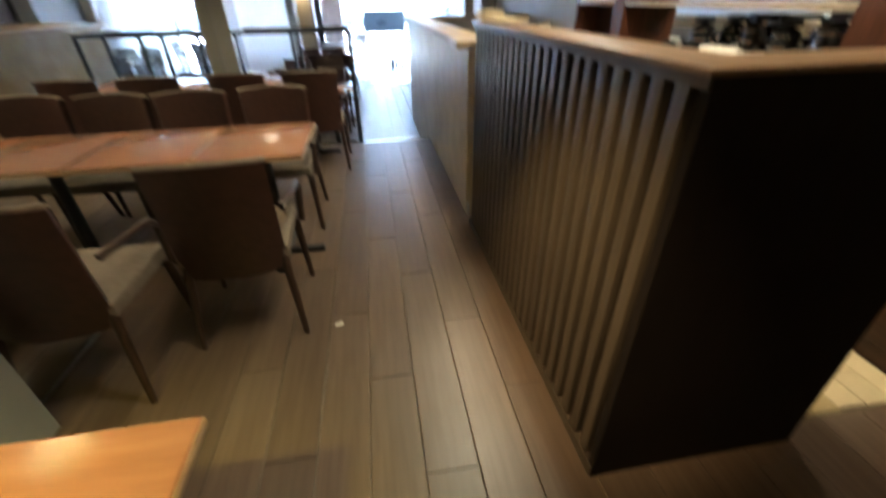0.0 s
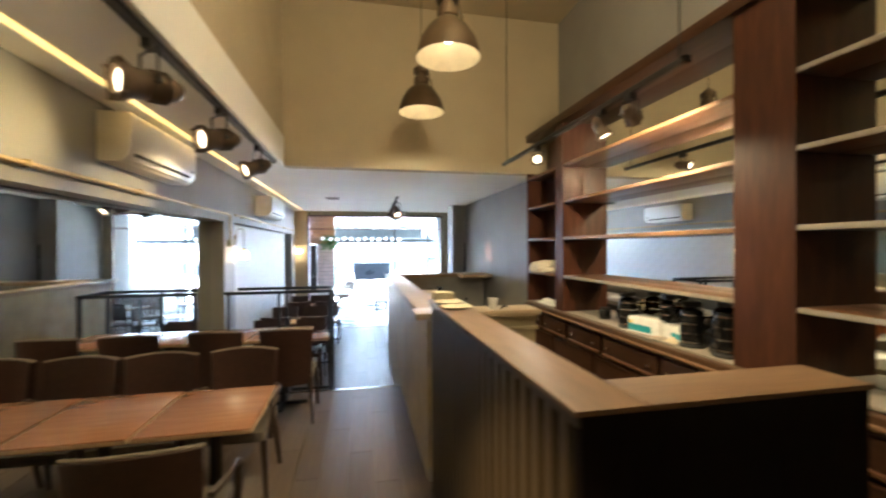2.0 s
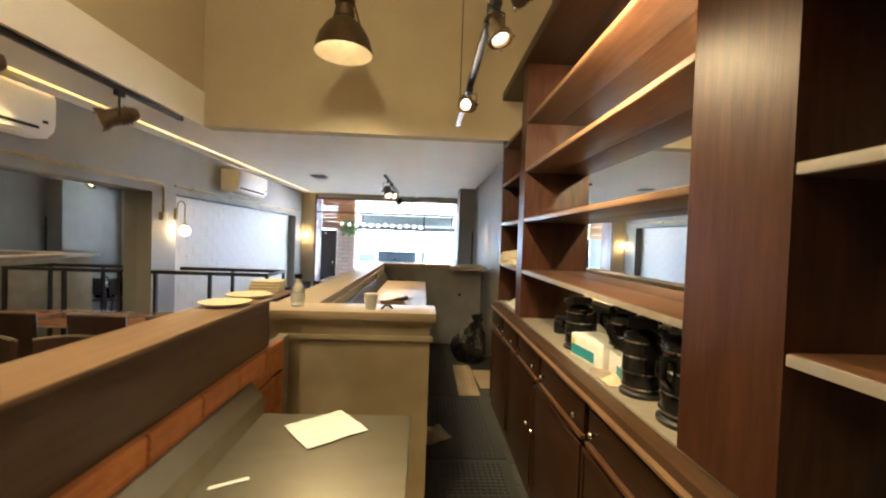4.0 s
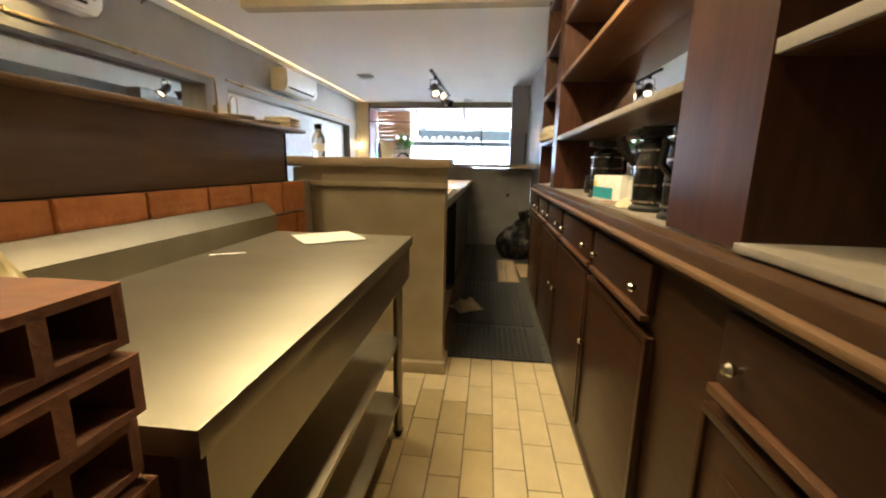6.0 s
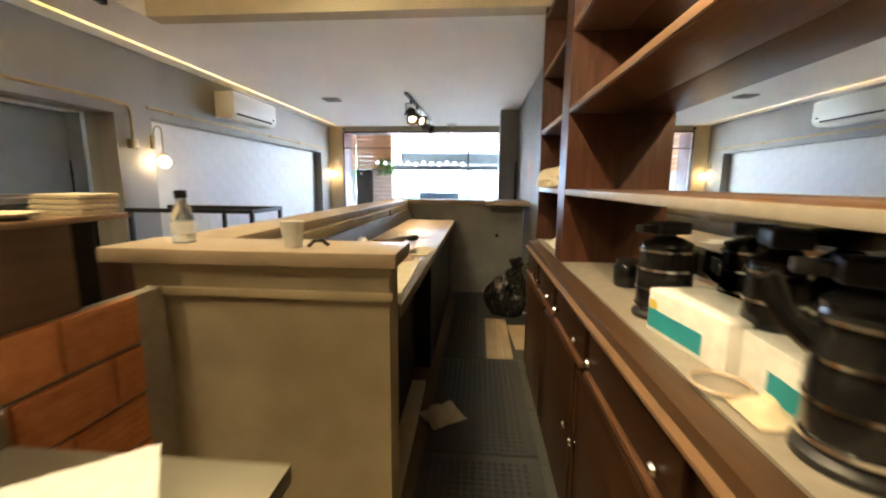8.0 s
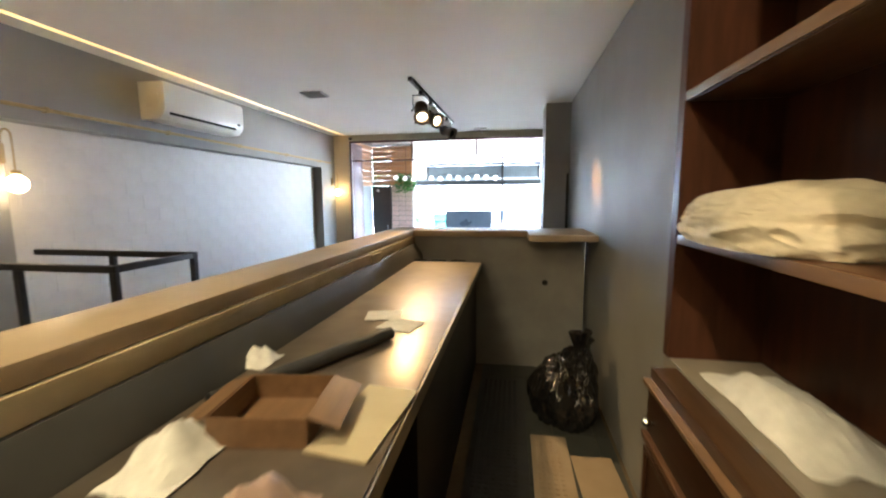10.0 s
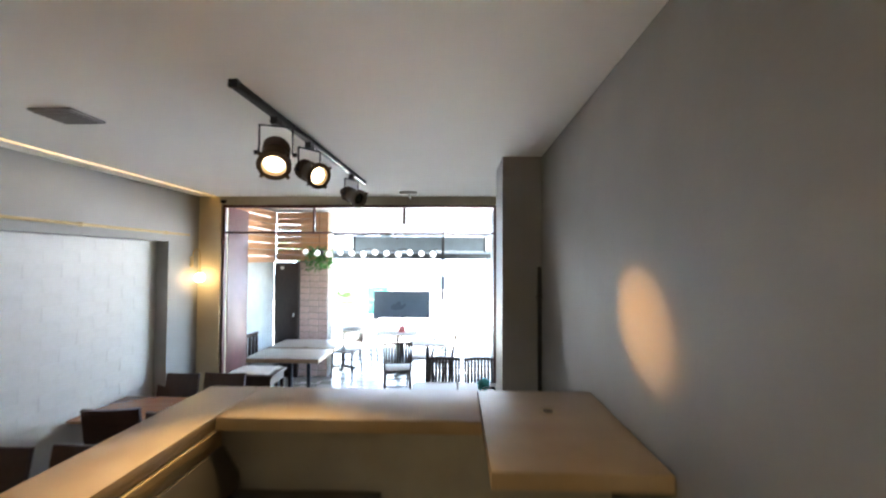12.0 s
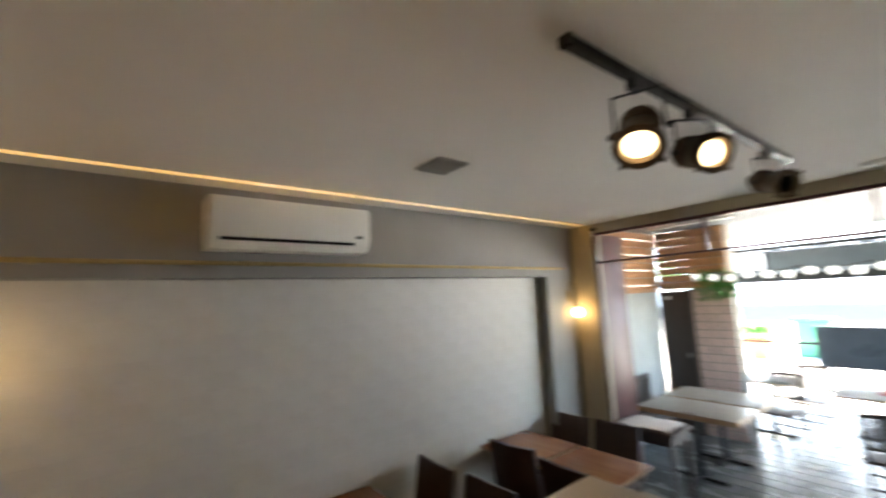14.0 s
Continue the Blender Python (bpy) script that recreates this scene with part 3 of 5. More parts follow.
def spotlight(top, aim, lit=True, scale=1.0, watts=40, degrees=60, label="", colour=WARM):
    """A theatre style spotlight hung from a track at top, aimed at a place."""
    s = thing("track_spotlight", label or ("black theatre style track spotlight, switched on" if lit else "black theatre style track spotlight, switched off"), "spotlight", "track spotlights")
    top = Vector(top)
    mid = top + Vector((0, 0, -0.18 * scale))
    part("adapter", made(top.x - 0.018, top.x + 0.018, top.y - 0.03, top.y + 0.03, top.z - 0.035, top.z), BLACK_METAL, s)
    d = (Vector(aim) - mid).normalized()
    side = d.cross(Vector((0, 0, 1))).normalized()
    w = 0.078 * scale
    up = top + Vector((0, 0, -0.04))
    part("yoke", bent([tuple(mid + side * w), tuple(up + side * w), tuple(up - side * w), tuple(mid - side * w)], 0.005 * scale), BLACK_METAL, s)
    q = d.to_track_quat("Z", "Y").to_matrix().to_4x4()
    m = Matrix.Translation(mid) @ q @ Matrix.Scale(scale, 4)
    body = part("body", lathe([(0, -0.12), (0.03, -0.12), (0.048, -0.09), (0.058, -0.02), (0.060, 0.06), (0.078, 0.085), (0.080, 0.115), (0.056, 0.115), (0.048, 0.09), (0.0, 0.085)], 24, m=m), SPOT_BODY, s)
    for k in (-0.06, -0.035, -0.01):
        part("cooling_fin", lathe([(0.052, k), (0.066, k), (0.066, k + 0.008), (0.052, k + 0.008)], 20, m=m), SPOT_BODY, body)
    for k in range(4):
        a = math.pi / 4 + k * math.pi / 2
        bm = rod((0.07 * math.cos(a), 0.07 * math.sin(a), 0.1), (0.092 * math.cos(a), 0.092 * math.sin(a), 0.118), 0.012, 0.008, seg=6)
        bmesh.ops.transform(bm, matrix=m, verts=bm.verts)
        part("front_clip", bm, SPOT_BODY, body)
    for k in (-1, 1):
        part("wing_bolt", rod(mid + side * (w * k), mid + side * ((w + 0.022 * scale) * k), 0.011 * scale), BLACK_METAL, s)
    part("lens", lathe([(0, 0.100), (0.035, 0.099), (0.0485, 0.093)], 24, m=m), BULB if lit else BLACK_GLOSS, s, "glowing warm lens" if lit else "")
    if lit:
        spot_lamp(mid + d * 0.125 * scale, aim, watts, degrees, colour, 1.0)
    return s


def ceiling_track(a, b, label):
    t = thing("lighting_track", label, "lighting track", "lighting tracks")
    a, b = Vector(a), Vector(b)
    d = (b - a)
    m = Matrix.Translation((a + b) / 2) @ pose(0, 0, 0, 0, 0, math.degrees(math.atan2(d.y, d.x)))
    part("rail", made(-d.length / 2, d.length / 2, -0.018, 0.018, -0.015, 0.015, bevel=0.003, m=m), BLACK_METAL, t)
    for k in (-1, 1):
        part("end_cap", made(k * d.length / 2 - 0.01, k * d.length / 2 + 0.01, -0.02, 0.02, -0.017, 0.0165, m=m), BLACK_GLOSS, t)
    return t


ceiling_track((0.70, 6.90, LOW - 0.016), (0.757, 9.0, LOW - 0.016), "black lighting track on the white ceiling")
spotlight((0.712, 7.27, LOW - 0.03), (1.15, 6.0, 0.95), True, 1.0, 46, 60, "", (1.0, 0.62, 0.25))
spotlight((0.724, 7.70, LOW - 0.03), (2.22, 6.62, 1.56), True, 0.97, 92, 12.5, "", (1.0, 0.46, 0.13))
spotlight((0.745, 8.61, LOW - 0.03), (1.9, 7.9, 1.75), False, 0.95)
ceiling_track((-0.735, -0.6, LOW - 0.016), (-0.735, 4.22, LOW - 0.016), "black lighting track under the plaster beam")
spotlight((-0.735, 1.83, LOW - 0.03), (-1.40, 1.13, 2.2), True, 1.0, 9, 80, "", (1.0, 0.66, 0.22))
spotlight((-0.735, 0.35, LOW - 0.03), (0.54, 1.25, 0.38), True, 1.0, 85, 36, "", (1.0, 0.62, 0.22))
spotlight((-0.735, -0.15, LOW - 0.03), (-0.78, 0.35, 0.75), True, 1.0, 42, 50, "", (1.0, 0.72, 0.05))
spotlight((-0.735, 2.65, LOW - 0.03), (-1.40, 1.95, 2.1), True, 1.0, 9, 75, "", (1.0, 0.66, 0.24))
spotlight((-0.735, 3.55, LOW - 0.03), (-1.40, 3.05, 1.95), True, 0.95, 9, 60, "", (1.0, 0.66, 0.26))
TX = 1.56
ceiling_track((TX, 1.62, 2.50), (TX, 4.03, 2.50), "thin black lighting track hung before the cabinet")
for y in (1.66, 3.95):
    hang = thing("track_cable", "thin black cable holding the lighting track", "cable", "track cables")
    part("cable", rod((TX, y, 2.515), (TX, y, HIGH), 0.004, seg=6), BLACK_METAL, hang)
spotlight((TX, 3.22, 2.488), (0.6, 1.2, 1.9), True, 0.6, 5, 100)
spotlight((TX, 2.30, 2.488), (2.0, 1.72, 0.9), True, 0.6, 17, 115, "", (1.0, 0.70, 0.34))
spotlight((TX, 2.02, 2.488), (2.27, 2.5, 2.15), True, 0.6, 60, 125, "", (1.0, 0.70, 0.36))


PEND_BULB = material("dim_bulb", (1, 0.85, 0.6), 0.4, emit=5, emit_colour=(1, 0.75, 0.45), bump=0)


def pendant(x, y, z):
    p = thing("pendant_lamp", "bronze industrial bell pendant lamp, lit, on a thin cable", "pendant lamp", "pendant lamps", (x, y, z))
    part("shade", lathe([(0.215, 0.0), (0.210, 0.04), (0.185, 0.12), (0.135, 0.20), (0.075, 0.255), (0.06, 0.26)], 44), SHADE, p)
    part("lining", lathe([(0.213, 0.001), (0.205, 0.042), (0.18, 0.118), (0.13, 0.194), (0.0, 0.235)], 44), SHADE_IN, p, "pale cream shade lining")
    part("neck", lathe([(0.062, 0.26), (0.072, 0.272), (0.072, 0.32), (0.05, 0.33), (0.05, 0.36), (0.075, 0.37), (0.075, 0.41), (0.04, 0.445), (0.015, 0.46), (0, 0.462)], 28), SHADE, p)
    for k in range(3):
        a = k * 2.094
        part("strut", rod((0.115 * math.cos(a), 0.115 * math.sin(a), 0.215), (0.066 * math.cos(a), 0.066 * math.sin(a), 0.38), 0.007, seg=8), SHADE, p)
    part("cable", rod((0, 0, 0.46), (0, 0, HIGH - z), 0.004, seg=6), BLACK_METAL, p)
    bm = bmesh.new()
    bmesh.ops.create_uvsphere(bm, u_segments=16, v_segments=10, radius=0.04, matrix=Matrix.Translation((0, 0, 0.14)))
    part("bulb", bm, PEND_BULB, p)
    spot_lamp((x, y, z + 0.02), (x, y, 0), 24, 140, (1.0, 0.77, 0.40), 1.0, 0.13)
    return p


pendant(0.665, 3.85, 2.925)
pendant(0.668, 2.66, 2.90)
pendant(0.668, 1.19, 2.905)

# Added lamp, out of every view, that brightens the tan upper walls.
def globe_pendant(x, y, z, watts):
    g = thing("globe_pendant", "added unseen opal globe lamp on a thin cable, brightens the upper walls", "pendant lamp", "globe pendants", (x, y, z))
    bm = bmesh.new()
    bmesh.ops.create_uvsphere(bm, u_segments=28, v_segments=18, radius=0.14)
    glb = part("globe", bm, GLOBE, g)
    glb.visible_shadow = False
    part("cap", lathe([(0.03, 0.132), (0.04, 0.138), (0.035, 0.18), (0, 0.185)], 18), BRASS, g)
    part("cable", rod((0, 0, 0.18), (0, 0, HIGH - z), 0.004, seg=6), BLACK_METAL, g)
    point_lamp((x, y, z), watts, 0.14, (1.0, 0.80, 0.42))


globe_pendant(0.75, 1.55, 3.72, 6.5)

vent = thing("ceiling_vent", "square grey ceiling vent grille", "vent", "", (-0.38, 7.28, LOW))
part("frame", made(-0.11, 0.11, -0.10, 0.10, -0.014, -0.001, bevel=0.003), WALL, vent)
for k in range(6):
    part("slat", made(-0.095, 0.095, -0.082 + k * 0.030, -0.068 + k * 0.030, -0.022, -0.015), WALL, vent)

# ---- window frame towards the veranda ----
win = tagged(new("window_1"), "burgundy metal window frame with three top panes and an open front", "window", kind="structure")


def bar_part(name, *b, mat=FRAME_RED):
    return part(name, made(*b, bevel=0.004), mat, win)


bar_part("frame_top", -1.134, 2.075, 9.95, 10.0, 2.375, 2.405)
bar_part("frame_side", -1.134, -1.104, 9.95, 10.0, FRONT, 2.374)
bar_part("frame_side", 2.045, 2.075, 9.95, 10.0, FRONT, 2.374)
bar_part("transom", -1.103, 2.044, 9.955, 9.995, 2.07, 2.09)
for x in (-0.06, 1.00):
    bar_part("mullion", x, x + 0.022, 9.955, 9.995, 2.091, 2.374)
for a, b in ((-1.102, -0.062), (-0.036, 0.998), (1.024, 2.043)):
    g = part("pane", made(a, b, 9.972, 9.978, 2.092, 2.373), GLASS, win, "clear top pane")
    g.visible_shadow = False
part("side_panel", made(-1.16, -1.130, 10.082, 10.55, FRONT, 2.40, bevel=0.004), FRAME_RED, win, "glossy burgundy folded door leaf")
part("side_panel", made(2.076, 2.10, 10.082, 10.7, FRONT, 2.40, bevel=0.004), WALL, win)


# ---- tables and chairs ----
def table_parts(t, w, d, h=0.75, top=TABLE_WOOD, thick=0.03):
    part("tabletop", made(-w / 2, w / 2, -d / 2, d / 2, h - thick, h, bevel=0.006), top, t)
    part("edge_band", made(-w / 2 - 0.002, w / 2 + 0.002, -d / 2 - 0.002, d / 2 + 0.002, h - thick + 0.006, h - 0.008), TABLE_EDGE, t)
    part("column", rod((0, 0, 0.04), (0, 0, h - thick), 0.03, seg=16), BLACK_METAL, t)
    part("top_plate", made(-0.12, 0.12, -0.12, 0.12, h - thick - 0.012, h - thick - 0.001), BLACK_METAL, t)
    for a in (0, 90, 180, 270):
        m = pose(0, 0, 0, 0, 0, a)
        part("foot", made(0.02, 0.24, -0.026, 0.026, 0.004, 0.034, bevel=0.008, m=m), BLACK_METAL, t)


def cafe_table(x, y, z, w=0.53, d=0.58, label="square cafe table with a brown laminate top and black pedestal", group="cafe tables", top=TABLE_WOOD, thick=0.03):
    t = thing("cafe_table", label, "table", group, (x, y, z))
    table_parts(t, w, d, top=top, thick=thick)
    return t


def armchair():
    c = thing("armchair", "dark brown leatherette armchair with a curved back and thin dark legs", "chair", "dining chairs")
    def back(u, v):
        a = (u - 0.5) * 1.15
        z = 0.36 + 0.51 * v
        lean = -0.05 * v
        return (0.40 * math.sin(a) * (1 + 0.06 * v), -0.30 + 0.36 * (1 - math.cos(a)) + 0.045 + lean, z + 0.018 * math.cos(a * 2.4) * v)
    part("backrest", sheet(16, 10, back, 0.038), LEATHER, c)
    pts = [tuple(Vector(back(i / 16, 1.0)) + Vector((0, 0.018, 0.004))) for i in range(17)]
    part("piping", bent(pts, 0.010), SEAT_PALE, c, "paler top piping")
    part("seat", made(-0.235, 0.235, -0.21, 0.25, 0.40, 0.47, bevel=0.022), SEAT_PALE, c)
    for k in (-1, 1):
        part("arm", bent([(0.235 * k, -0.16, 0.64), (0.275 * k, -0.05, 0.655), (0.28 * k, 0.10, 0.645), (0.275 * k, 0.17, 0.60), (0.262 * k, 0.19, 0.40)], 0.016), DARK_WOOD, c)
        part("leg", rod((0.225 * k, 0.21, 0.40), (0.245 * k, 0.235, 0.0), 0.021, 0.014), DARK_WOOD, c)
        part("leg", rod((0.205 * k, -0.19, 0.42), (0.235 * k, -0.27, 0.0), 0.021, 0.014), DARK_WOOD, c)
    return c


def slat_chair():
    c = thing("wooden_chair", "dark stained wooden chair with an upright slatted back", "chair", "veranda chairs")
    part("seat", made(-0.21, 0.21, -0.20, 0.22, 0.43, 0.46, bevel=0.012), DARK_WOOD, c)
    for k in (-1, 1):
        part("back_post", rod((0.19 * k, -0.19, 0.44), (0.20 * k, -0.27, 0.88), 0.016, 0.014), DARK_WOOD, c)
        part("leg", rod((0.18 * k, 0.19, 0.43), (0.195 * k, 0.205, 0.0), 0.019, 0.014), DARK_WOOD, c)
        part("leg", rod((0.18 * k, -0.18, 0.43), (0.20 * k, -0.22, 0.0), 0.019, 0.014), DARK_WOOD, c)
    part("top_rail", bent([(-0.205, -0.268, 0.86), (-0.07, -0.285, 0.872), (0.07, -0.285, 0.872), (0.205, -0.268, 0.86)], 0.02), DARK_WOOD, c)
    part("lower_rail", rod((-0.2, -0.215, 0.57), (0.2, -0.215, 0.57), 0.012), DARK_WOOD, c)
    for i in range(9):
        x = -0.16 + 0.04 * i
        part("slat", made(x - 0.0155, x + 0.0155, -0.008, 0.008, 0.0, 0.30, bevel=0.003, m=pose(0, -0.215, 0.57, 10.5, 0, 0)), DARK_WOOD, c)
    part("stretcher", rod((-0.185, 0.2, 0.22), (0.185, 0.2, 0.22), 0.009), DARK_WOOD, c)
    part("stretcher", rod((-0.19, -0.2, 0.22), (0.19, -0.2, 0.22), 0.009), DARK_WOOD, c)
    return c


def panel_chair():
    c = thing("panel_back_chair", "dark brown chair with a plain square padded back", "chair", "front room chairs")
    def back(u, v):
        a = (u - 0.5) * 0.5
        return (0.43 * (u - 0.5), -0.235 - 0.07 * v + 0.25 * (1 - math.cos(a)), 0.47 + 0.39 * v + 0.02 * abs(u - 0.5) * v)
    part("backrest", sheet(10, 6, back, 0.028), LEATHER, c)
    part("seat", made(-0.215, 0.215, -0.21, 0.225, 0.41, 0.465, bevel=0.018), LEATHER, c)
    for k in (-1, 1):
        part("leg", rod((0.19 * k, 0.195, 0.41), (0.2 * k, 0.21, 0.0), 0.02, 0.014), DARK_WOOD, c)
        part("leg", rod((0.19 * k, -0.215, 0.5), (0.2 * k, -0.25, 0.0), 0.02, 0.014), DARK_WOOD, c)
    return c


# back room, two rows of tables against the mirror
for y in (2.49, 4.52):
    for x in (-0.715, -1.262):
        cafe_table(x, y, 0.0, 0.53, 0.65)
cafe_table(-0.74, 0.35, 0.0, 0.60, 0.60)
base_arm = armchair()
base_arm.matrix_basis = pose(-0.76, 1.95, 0, 0, 0, 4)
for x, y, a in ((-1.315, 1.655, -1), (-0.76, 3.02, 180), (-1.28, 2.98, 183), (-0.60, 4.22, 2), (-1.18, 4.22, -3)):
    copy_thing(base_arm, pose(x, y, 0, 0, 0, a))
# front room
for y in (8.80, 7.08, 5.82):
    for x in (-1.23, -0.60):
        cafe_table(x, y, FRONT, 0.60, 0.60)
base_panel = panel_chair()
base_panel.matrix_basis = pose(-1.27, 9.19, FRONT, 0, 0, 180)
for x, y, a in ((-0.80, 9.22, 180), (-1.15, 8.72, 8), (-0.55, 8.66, -4), (-1.26, 7.50, 178), (-0.72, 7.55, 182), (-1.2, 6.92, 0), (-0.62, 6.90, 3), (-1.24, 6.14, 180), (-0.66, 6.13, 178)):
    copy_thing(base_panel, pose(x, y, FRONT, 0, 0, a))
for x in (1.40, 1.87):
    cafe_table(x, 9.40, FRONT, 0.45, 0.58, "small pale topped cafe table by the front window", "pale tables", TABLE_LIGHT)
base_slat = slat_chair()
base_slat.matrix_basis = pose(1.46, 10.0, FRONT, 0, 0, 180)
for x, y, a in ((1.93, 10.0, 180), (1.48, 9.12, 0), (1.92, 9.1, 4), (1.02, 9.0, -25), (0.74, 11.42, 8), (1.02, 12.2, 90), (-0.35, 12.6, 170), (-0.2, 13.4, 175), (1.35, 12.0, 90)):
    copy_thing(base_slat, pose(x, y, FRONT, 0, 0, a))

# veranda furniture
for y in (10.95, 11.65):
    cafe_table(-0.70, y, FRONT, 1.0, 0.64, "large veranda table with a grey top and thick wooden edge", "veranda tables", TABLE_LIGHT, 0.06)
cafe_table(0.55, 12.75, FRONT, 0.75, 0.6, "wooden veranda table in bright daylight", "veranda tables", TABLE_LIGHT)
cafe_table(1.15, 11.95, FRONT, 0.6, 0.6, "wooden veranda table in bright daylight", "veranda tables", TABLE_LIGHT)
cafe_table(-0.55, 13.1, FRONT, 0.6, 0.6, "wooden veranda table in bright daylight", "veranda tables", TABLE_LIGHT)

bench = thing("wooden_bench", "long dark wooden bench with a slatted back along the wall", "bench", "", (-1.45, 11.0, FRONT))
part("seat", made(-0.12, 0.26, -0.75, 0.75, 0.42, 0.45, bevel=0.006), DARK_WOOD, bench)
part("top_rail", made(-0.15, -0.11, -0.75, 0.75, 0.86, 0.91, bevel=0.006), DARK_WOOD, bench)
for i in range(14):
    y = -0.72 + i * 0.11
    part("slat", made(-0.14, -0.12, y, y + 0.05, 0.45, 0.86), DARK_WOOD, bench)
for y in (-0.7, 0.7):
    for x in (-0.1, 0.22):
        part("leg", made(x - 0.025, x + 0.025, y - 0.025, y + 0.025, 0.0, 0.42), DARK_WOOD, bench)
box_table = thing("side_table", "low dark table with a sheet of pale paper on top", "table", "", (-0.85, 10.25, FRONT))
part("tabletop", made(-0.3, 0.3, -0.22, 0.22, 0.66, 0.69, bevel=0.004), DARK_WOOD, box_table)
part("apron", made(-0.27, 0.27, -0.19, 0.19, 0.56, 0.659), DARK_WOOD, box_table)
for x in (-0.26, 0.26):
    for y in (-0.18, 0.18):
        part("leg", made(x - 0.02, x + 0.02, y - 0.02, y + 0.02, 0, 0.56), DARK_WOOD, box_table)
sheet_paper = thing("paper_sheet", "crumpled pale paper sheet lying on the dark side table", "paper", "", (-0.85, 10.25, FRONT + 0.692))
part("sheet", sheet(12, 10, lambda u, v: ((u - 0.5) * 0.5, (v - 0.5) * 0.4, 0.012 + 0.02 * noise.noise((u * 4, v * 4, 0.3))), 0.002), PAPER, sheet_paper)

# wood clad wall, dark door and red panel of the veranda
CLAD = material("warm_wood_cladding", (0.52, 0.27, 0.13), 0.45, second=(0.43, 0.21, 0.095), scale=6, detail=7, stretch=(6, 0.7, 6), bump=0.1, spread=0.1)
clad = thing("wood_cladding", "warm wood plank cladding on the upper veranda wall", "cladding")
for i in range(8):
    z = 1.72 + i * 0.112
    o = part("plank", made(-1.62, -1.585, 10.09, 12.38, z, z + 0.10, bevel=0.004), CLAD, clad)
for i in range(8):
    z = 1.75 + i * 0.108
    part("plank", made(-1.584, -0.66, 12.405, 12.444, z, z + 0.10, bevel=0.004), CLAD, clad)
lines = thing("linear_light", "thin white light lines between the cladding planks", "light strip", "linear lights")
for i in (1, 3, 5, 7):
    z = 1.72 + i * 0.112 - 0.010
    part("strip", made(-1.612, -1.598, 10.3, 12.2, z, z + 0.006), material("white_light_line", (1, 1, 1), 0.4, emit=1.6, emit_colour=(1, 0.97, 0.9), bump=0), lines)
dk = tagged(new("door_1"), "tall dark brown closed door at the veranda end", "door", kind="structure")
part("leaf", made(-1.61, -1.22, 12.40, 12.46, FRONT, 1.72, bevel=0.004), DARK_WOOD, dk)
part("jamb", made(-1.22, -1.17, 12.38, 12.48, FRONT, 1.74, bevel=0.004), DARK_WOOD, dk)
part("lock", made(-1.27, -1.24, 12.385, 12.40, 0.75, 0.83, bevel=0.003), CHROME, dk)
part("sign", made(-1.50, -1.44, 12.392, 12.40, 1.60, 1.65), PAPER, dk)
# Red brick paled in its colour for the flare that washes it out.
RED = material("flare_paled_red_brick", (0.68, 0.50, 0.43), 0.7, second=(0.60, 0.42, 0.35), scale=14, bump=0.4, spread=0.08)
redwall = tagged(new("wall_red"), "reddish brick wall beside the veranda opening", "wall", kind="structure")
bmr = made(-1.165, -0.67, 12.46, 12.75, FRONT, 2.62)
part("core", bmr, MORTAR, redwall)
brick_me = None
for r in range(18):
    for k in range(3):
        x0 = -1.163 + k * 0.166 + (0.0 if r % 2 else 0.0)
        z0 = FRONT + 0.01 + r * 0.112
        if brick_me is None:
            ob = part("brick", made(0, 0.158, 12.445, 12.459, 0, 0.102, bevel=0.003), RED, redwall, smooth=False)
            brick_me = ob.data
        else:
            ob = new("brick", brick_me)
            ob.parent = redwall
        ob.location = (x0, 0, z0)
wc = thing("security_camera", "small black dome camera on the wood cladding", "camera", "", (-1.56, 11.0, 1.95))
bm = bmesh.new()
bmesh.ops.create_uvsphere(bm, u_segments=16, v_segments=10, radius=0.05)
part("dome", bm, BLACK_GLOSS, wc)
part("base", made(-0.03, 0.0, -0.045, 0.045, -0.045, 0.045, bevel=0.01), BLACK_METAL, wc)

# outer frame, awning, railing
outer = tagged(new("window_2"), "dark metal frame of the veranda opening onto the street", "window", kind="structure")
for x in (-1.50, 1.27, 2.5):
    part("post", made(x, x + 0.06, 14.86, 14.94, FRONT, 2.62, bevel=0.004), BLACK_METAL, outer)
part("lintel", made(-3.0, 4.0, 14.86, 14.94, 1.80, 1.93, bevel=0.004), BLACK_METAL, outer)
part("upper_rail", made(-3.0, 4.0, 14.87, 14.93, 2.36, 2.42, bevel=0.004), BLACK_METAL, outer)
shut = thing("shutter_box", "blue grey roller shutter box above the street opening", "shutter box")
part("box", made(-0.85, 2.3, 14.94, 15.14, 1.985, 2.33, bevel=0.01), material("blue_grey_metal", (0.11, 0.135, 0.16), 0.5, scale=6, bump=0.05), shut)
for x in (-0.85, 2.27):
    part("end_plate", made(x - 0.012, x + 0.042, 14.938, 15.16, 1.97, 2.345, bevel=0.004), BLACK_METAL, shut)
awning = thing("awning", "pale blue grey fabric awning with a scalloped edge", "awning")
AWN = material("blue_grey_canvas", (0.15, 0.18, 0.21), 0.8, scale=30, bump=0.3)
part("canopy", sheet(24, 6, lambda u, v: (-2.6 + 5.6 * u, 15.0 + 1.5 * v, 2.36 - 0.30 * v + 0.01 * math.sin(u * 60)), 0.01), AWN, awning)
for x in (-2.5, 0.2, 2.9):
    part("bracket", rod((x, 14.93, 2.30), (x, 16.45, 2.06), 0.02), BLACK_METAL, awning)
